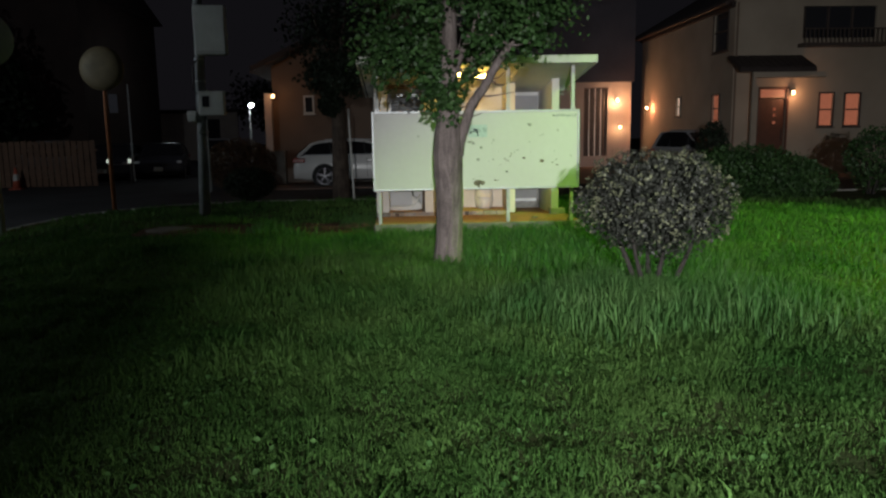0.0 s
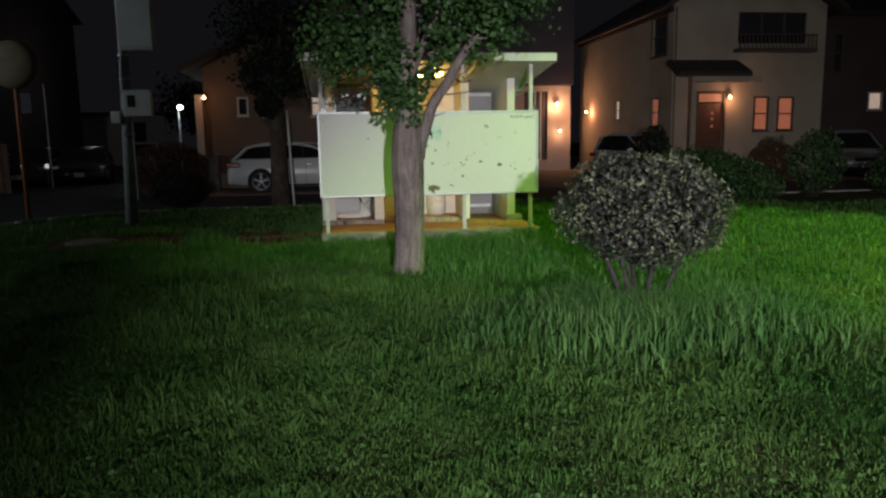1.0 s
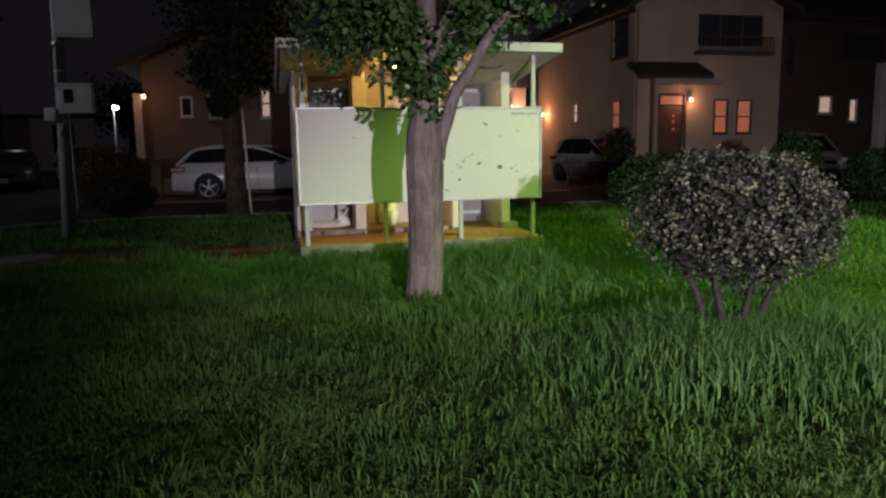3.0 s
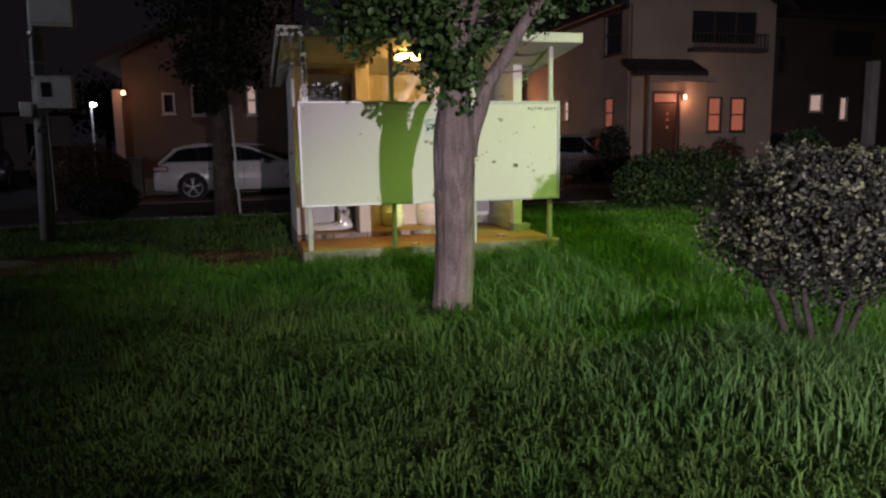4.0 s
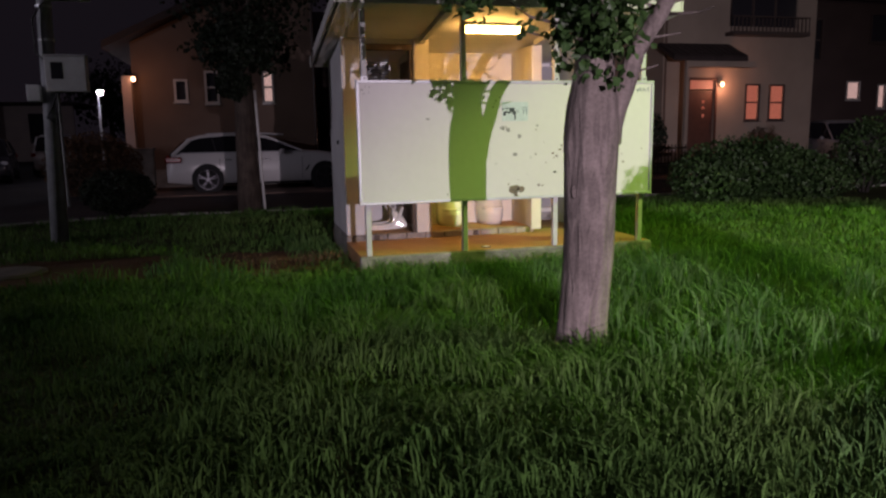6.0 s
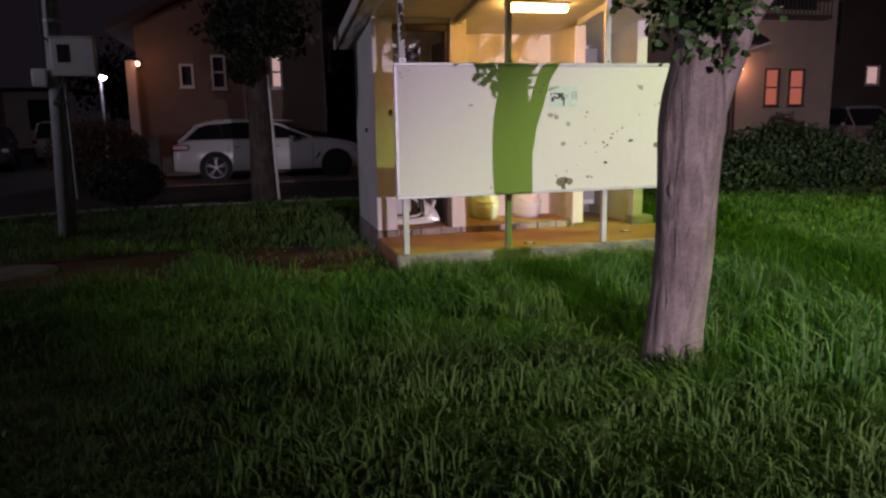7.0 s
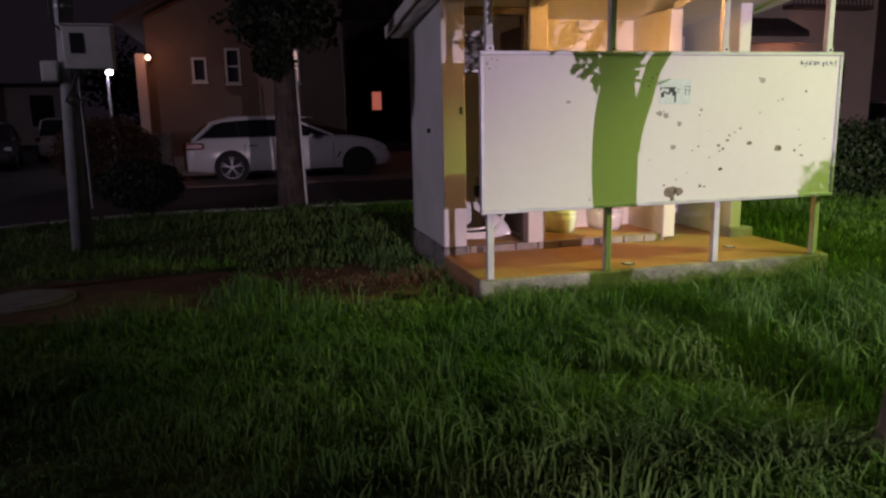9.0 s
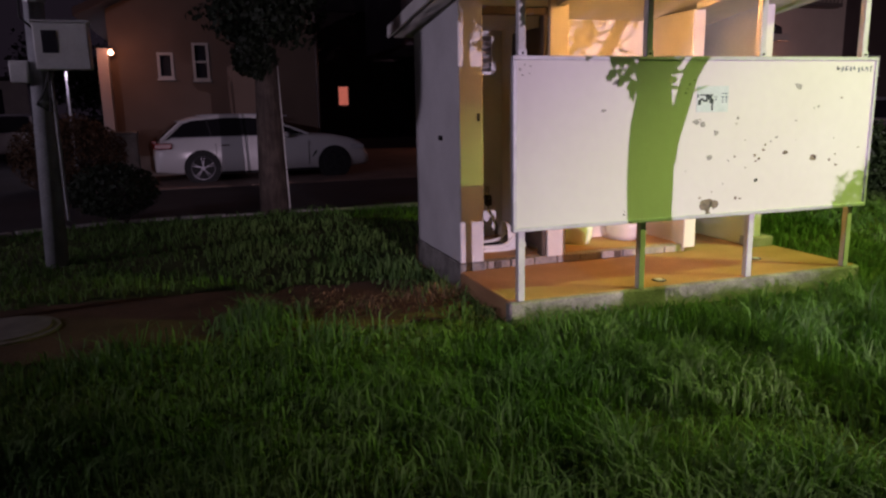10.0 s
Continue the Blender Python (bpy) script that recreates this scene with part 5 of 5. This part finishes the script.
part("left_wall", wall(B(), 0.2, 8, 0, 3.85, 0.0, 0.2, [], "y"), M["stucco_brown"], h4)
for f, p in zip(f4, ("pane", "pane", "lit_white")):
    window(h4, *f, 0, p, bars=1 if f[3] > 3 else 0)
part("roof", prism(B(), [(-0.62, 3.68), (4.7, 6.28), (5.2, 6.28), (5.2, 6.46), (4.65, 6.46), (-0.62, 3.86)], -0.45, 8.4, "y"), M["tile"], h4, "dark sloping tiled roof")
# paler than the brown wall: lamp light is partly put into its colour
part("entrance_pier", box(B(), -0.24, -0.004, -0.28, 0.3, 0, 3.0, 0.012), M["stucco_pink"], h4, "entrance pier, cream colour standing in for lamp light")
part("base_course", box(B(), 0, 4.85, -0.03, -0.002, 0, 0.5, 0.004), M["concrete"], h4)
part("downpipe", cyl(B(), (4.8, -0.05, 0), (4.8, -0.05, 6.0), 0.035, n=8), M["brown_frame"], h4)
wall_lantern((-3.93, 24.55, 2.86), "lit lantern beside the entrance pier", 15, (1.0, 0.42, 0.22), 0.75)
gp = thing("gate_block", (-3.75, 24.0, -0.04), "low pale concrete gate block beside the car", "gate post")
part("block", box(B(), -0.35, 0.25, -0.15, 0.15, 0, 1.05, 0.015), M["concrete"], gp)
part("coping", box(B(), -0.38, 0.28, -0.18, 0.18, 1.05, 1.11, 0.012), M["stained"], gp)

# small lit house in the gap, far back
h5 = thing("house", (0.5, 44, -0.04), "dark house far back with one lit window", "house")
f5 = [(4.22, 4.74, 1.74, 2.7)]
part("front_wall", wall(B(), -1, 9, 0, 6.5, 0, 0.2, f5), M["dark_wall"], h5)
window(h5, *f5[0], 0, "lit_pink", bars=0)
part("roof", prism(B(), [(-0.5, 6.4), (4, 8.6), (8.5, 6.4)], -1.4, 9.4), M["tile"], h5)
# dark block on the far side of the road, pale low wall down the road
h6 = thing("house", (-27, 40, -0.06), "dark building across the road with one lit window", "house")
f6 = [(5.75, 6.45, 6.6, 7.3)]
part("front_wall", wall(B(), 0, 10.5, 0, 9.5, 0, 0.2, f6), M["dark_wall"], h6)
window(h6, *f6[0], 0, "lit_white", bars=0)
part("side_wall", wall(B(), 0.2, 12, 0, 9.5, 10.3, 10.5, [], "y"), M["dark_wall"], h6)
part("roof", prism(B(), [(-0.5, 9.4), (6, 11.5), (12.5, 9.4)], -0.5, 11), M["tile"], h6)
h7 = thing("house", (-21.5, 58, -0.06), "low pale building far down the road", "house")
part("wall", wall(B(), 0, 9, 0, 3.7, 0, 0.2, [(6.2, 7.6, 1.2, 3.2)]), M["stucco_pink"], h7)
part("window", box(B(), 6.22, 7.58, 0.06, 0.1, 1.22, 3.18), M["pane"], h7)
part("roof", box(B(), -0.3, 9.3, -0.3, 6, 3.7, 3.95, 0.03), M["tile"], h7)
for x, y, h, s in ((-26, 52, 5.5, 3.6), (-11.5, 66, 6.5, 4.0), (-20.5, 36, 6.5, 3.0), (8.8, 40, 4, 2), (0.6, 38, 3.4, 1.6)):
    far_tree((x, y, -0.06), h, 0.2, [((0, 0, h * 0.75), (s, s * 0.8, h * 0.42)), ((s * 0.5, 0, h * 0.5), (s * 0.7, s * 0.6, h * 0.35))], "dark broad tree far off in the night", "darkleaf", 1500, 0.3)

# orange-brown fence, cone and marker across the road
fn = thing("fence", (-17, 24.5, -0.06), "brown slatted fence across the road", "fence")
for k in range(36):
    part("slat", box(B(), 0.2 * k, 0.2 * k + 0.17, 0, 0.025, 0.05, 1.55 + random.uniform(-0.02, 0.02), 0.004), M["fence_brown"], fn)
part("rail", box(B(), -0.1, 7.2, 0.027, 0.07, 0.4, 0.48), M["fence_brown"], fn)
part("rail", box(B(), -0.1, 7.2, 0.027, 0.07, 1.2, 1.28), M["fence_brown"], fn)
cn = thing("traffic_cone", (-12.3, 24.2, -0.06), "red and white traffic cone by the fence", "traffic cone")
part("base", box(B(), -0.18, 0.18, -0.18, 0.18, 0, 0.04, 0.01), M["cone_red"], cn)
part("cone", cyl(B(), (0, 0, 0.04), (0, 0, 0.7), 0.13, 0.03, 20), M["cone_red"], cn, smooth=True)
part("sleeve", cyl(B(), (0, 0, 0.3), (0, 0, 0.5), 0.097, 0.067, 20), M["white_frame"], cn)
bl = thing("barrier", (-10.2, 27.5, -0.06), "low road barrier with two self-glowing reflectors", "barrier")
for x in (-0.42, 0.36):
    leg = part("leg", cyl(B(), (x, 0, 0), (x, 0, 0.95), 0.025, n=8), M["steel_pole"], bl)
    part("reflector", box(B(), x - 0.06, x + 0.06, -0.04, -0.02, 0.72, 0.86, 0.006), M["reflector"], leg)
part("bar", cyl(B(), (-0.42, 0, 0.66), (0.36, 0, 0.66), 0.025, n=8), M["steel_pole"], bl)
part("sign_pole", cyl(B(), (0.45, 0.1, 0), (0.45, 0.1, 3.6), 0.03, n=8), M["steel_pole"], bl)
# low garden fence before the beige house
gf = thing("garden_fence", (8.2, 21.9, -0.04), "low dark garden fence with thin bars", "fence")
for k in range(26):
    part("bar", box(B(), 0.11 * k, 0.11 * k + 0.025, 0, 0.025, 0.06, 0.95), M["dark_wood_and_shade"], gf)
part("rail", box(B(), -0.05, 2.86, 0.027, 0.05, 0.82, 0.87), M["dark_wood_and_shade"], gf)
part("rail", box(B(), -0.05, 2.86, 0.027, 0.05, 0.12, 0.17), M["dark_wood_and_shade"], gf)
# painted line on the road
part("road_line", box(B(), -13.5, -11.6, 19.9, 20.05, -0.0595, -0.055), M["line_paint"])
tagged(bpy.data.objects["road_line"], "worn white line on the asphalt", "road marking", kind="structure")


# ---------------------------------------------------------------- grass
def scatter(n, x0, x1, y0, y1):
    return np.stack([rng.uniform(x0, x1, n), rng.uniform(y0, y1, n)], 1)


def lawn_keep(q):
    x, y = q[:, 0], q[:, 1]
    ok = (x > -6.05) & (y < 16.55)
    corner = (x < ARC_C[0]) & (y > ARC_C[1])
    ok &= ~corner | (np.hypot(x - ARC_C[0], y - ARC_C[1]) < ARC_R - 0.03)
    ok &= ~((x > -0.16) & (x < 2.96) & (y > 10.36) & (y < 12.95))
    pad = ((x + 2.75) / 1.15) ** 4 + ((y - 11.45) / 0.72) ** 4 < rng.uniform(0.7, 1.25, len(x))
    bare = ((x + 1.05) / 0.95) ** 2 + ((y - 11.3) / 0.7) ** 2 < rng.uniform(0.5, 1.3, len(x))
    ok &= ~(pad | (bare & (rng.uniform(0, 1, len(x)) < 0.9)))
    ok &= np.hypot(x - 0.765, y - 7.6) > 0.17
    return q[ok]


def field(q, scale, seed):
    """Smooth random hills between 0 and 1 over the plan, in numpy."""
    g = np.random.default_rng(seed).random((128, 128))
    p = q * scale
    i = np.floor(p).astype(int)
    f = p - i
    f = f * f * (3 - 2 * f)
    x0, y0, x1, y1 = i[:, 0] % 128, i[:, 1] % 128, (i[:, 0] + 1) % 128, (i[:, 1] + 1) % 128
    low = g[x0, y0] * (1 - f[:, 0]) + g[x1, y0] * f[:, 0]
    high = g[x0, y1] * (1 - f[:, 0]) + g[x1, y1] * f[:, 0]
    return low * (1 - f[:, 1]) + high * f[:, 1]


def tufted(q, scale, bare, seed):
    """Thins the blades between tufts; bare is the share of a gap left empty."""
    return q[field(q, scale, seed) + 0.4 * field(q, scale * 3.1, seed + 1) > rng.uniform(0, bare, len(q))]


def clumps(q, scale, cut, seed):
    v = np.array([noise.noise(Vector((a * scale + seed, b * scale, seed))) for a, b in q])
    return q[v + rng.uniform(-0.25, 0.25, len(q)) > cut]


def zs(q):
    return np.array([lawn_height(a, b) for a, b in q]) - 0.01


def grass_patch(name, q, lo, hi, width, material, label, lean=0.55, seed=40):
    tall = 0.55 + 0.95 * field(q, 5.5, seed) * (0.5 + field(q, 1.3, seed + 1))
    ob = new(name, blades_mesh(name, q, zs(q), rng.uniform(lo, hi, len(q)) * tall, width, material, lean, 2 * np.pi * 1.7 * field(q, 3.6, seed + 2)))
    return tagged(ob, label, "grass", kind="stuff")


mown = lawn_keep(tufted(scatter(230000, -3.2, 4.2, 1.7, 6.4), 6.0, 0.7, 11))
mown = mown[rng.uniform(4.4, 6.4, len(mown)) > mown[:, 1]]
grass_patch("lawn_grass", mown, 0.025, 0.085, 0.0026, M["grass"], "short mown green lawn grass", 1.5)
near = lawn_keep(tufted(np.concatenate([scatter(90000, -3.6, 4.2, 4.0, 7.2), scatter(105000, -5.0, 5.0, 6.5, 11.5)]), 7.0, 0.9, 11))
grass_patch("lawn_grass", near, 0.04, 0.115, 0.004, M["grass"], "short tufted green lawn grass", 1.3)
far = lawn_keep(tufted(np.concatenate([scatter(60000, -6.1, 9, 9, 16.6), scatter(50000, 3.5, 12, 2.5, 14), scatter(9000, -6, -3, 2, 9), scatter(70000, -6.0, 12, -8, 2.4)]), 2.6, 1.05, 15))
grass_patch("lawn_grass", far, 0.05, 0.14, 0.008, M["grass"], "short mown green lawn grass", 0.8)
# longer tufts before the hut, round the tree and below the shrub
mid = lawn_keep(clumps(np.concatenate([scatter(24000, -0.6, 4.2, 7.0, 10.1), scatter(14000, -1.5, 1.6, 6.0, 9.4)]), 1.1, -0.05, 3))
grass_patch("longer_grass", mid, 0.10, 0.24, 0.005, M["grass"], "longer uncut grass before the hut", 0.8)
wild = lawn_keep(tufted(scatter(9000, 0.9, 3.6, 6.9, 9.6), 3.5, 1.2, 23))
grass_patch("tall_grass", wild, 0.16, 0.36, 0.0058, M["tallgrass"], "tall wild grass beside the tree", 0.7)
rough = lawn_keep(clumps(scatter(15000, -4.5, -0.3, 7.6, 10.4), 1.4, 0.05, 9))
grass_patch("longer_grass", rough, 0.08, 0.17, 0.005, M["grass"], "longer uncut grass beside the bare pad", 0.8)
ang, rad = rng.uniform(0, 2 * np.pi, 9000), np.abs(rng.normal(0, 0.66, 9000))
under = np.stack([2.3 + rad * np.cos(ang) * 1.3, 5.6 + rad * np.sin(ang) * 1.0], 1)
tall = 0.06 + rng.uniform(0.14, 0.48, len(under)) * np.exp(-(rad / 0.95) ** 2)
tall *= np.where((np.abs(under[:, 0] - 2.35) < 0.38) & (under[:, 1] < 5.95), 0.72, 1.0)
ob = new("tall_grass", blades_mesh("tall_grass", under, zs(under), tall, 0.0042, M["tallgrass"], 0.6))
tagged(ob, "tall pale green grass round the shrub", "grass", kind="stuff")
ang, rad = rng.uniform(0, 2 * np.pi, 4200), np.abs(rng.normal(0, 0.62, 4200))
broad = np.stack([2.4 + rad * np.cos(ang) * 1.35, 5.55 + rad * np.sin(ang) * 0.85], 1)
broad = broad[(np.hypot(broad[:, 0] - 2.37, broad[:, 1] - 5.76) > 0.1)]
tall = rng.uniform(0.22, 0.50, len(broad)) * np.exp(-(np.hypot(broad[:, 0] - 2.4, broad[:, 1] - 5.55) / 1.5) ** 2)
tall *= np.where((np.abs(broad[:, 0] - 2.35) < 0.38) & (broad[:, 1] < 5.95), 0.72, 1.0)
ob = new("tall_grass", blades_mesh("tall_grass", broad, zs(broad), tall, 0.0058, M["tallgrass"], 0.35))
tagged(ob, "broad tall green blades round the shrub", "grass", kind="stuff")
mid2 = lawn_keep(clumps(scatter(16000, -1.2, 4.2, 4.2, 7.4), 0.9, -0.08, 21))
grass_patch("longer_grass", mid2, 0.08, 0.19, 0.0034, M["grass"], "longer uncut grass in patches on the lawn", 0.95)
slab_side = np.concatenate([scatter(900, -0.1, 3.2, 9.7, 10.33), scatter(500, 2.95, 3.5, 10.0, 12.5), scatter(500, -0.75, -0.22, 11.3, 12.9)])
grass_patch("tall_grass", slab_side, 0.06, 0.16, 0.005, M["tallgrass"], "tall grass against the slab", 0.55)
c = np.array([(-1.75, 11.0)] * 420 + [(-2.6, 10.55)] * 200 + [(-1.35, 10.5)] * 150) + rng.normal(0, 0.17, (770, 2))
grass_patch("grass_tuft", c, 0.10, 0.26, 0.006, M["tallgrass"], "grass tuft on the edge of the pad", 0.8)
s = clumps(scatter(2500, -1.6, 0.0, 10.5, 11.8), 2, 0.05, 5)
grass_patch("dry_straw", s, 0.05, 0.12, 0.004, M["straw"], "dry straw on the bare soil", 1.6)
# broad-leaved weeds between the blades
w = lawn_keep(clumps(scatter(9000, -3.5, 4.0, 2.2, 10.3), 1.6, 0.02, 12))
pts = np.stack([w[:, 0], w[:, 1], zs(w) + rng.uniform(0.025, 0.06, len(w))], 1)
ob = new("lawn_weed", leaves_mesh("lawn_weed", pts, np.tile([0.0, 0.0, 1.0], (len(w), 1)), 0.026, M["tallgrass"], 0.12, 0.35, 1.1))
tagged(ob, "small broad-leaved weeds in the lawn", "weeds", kind="stuff")
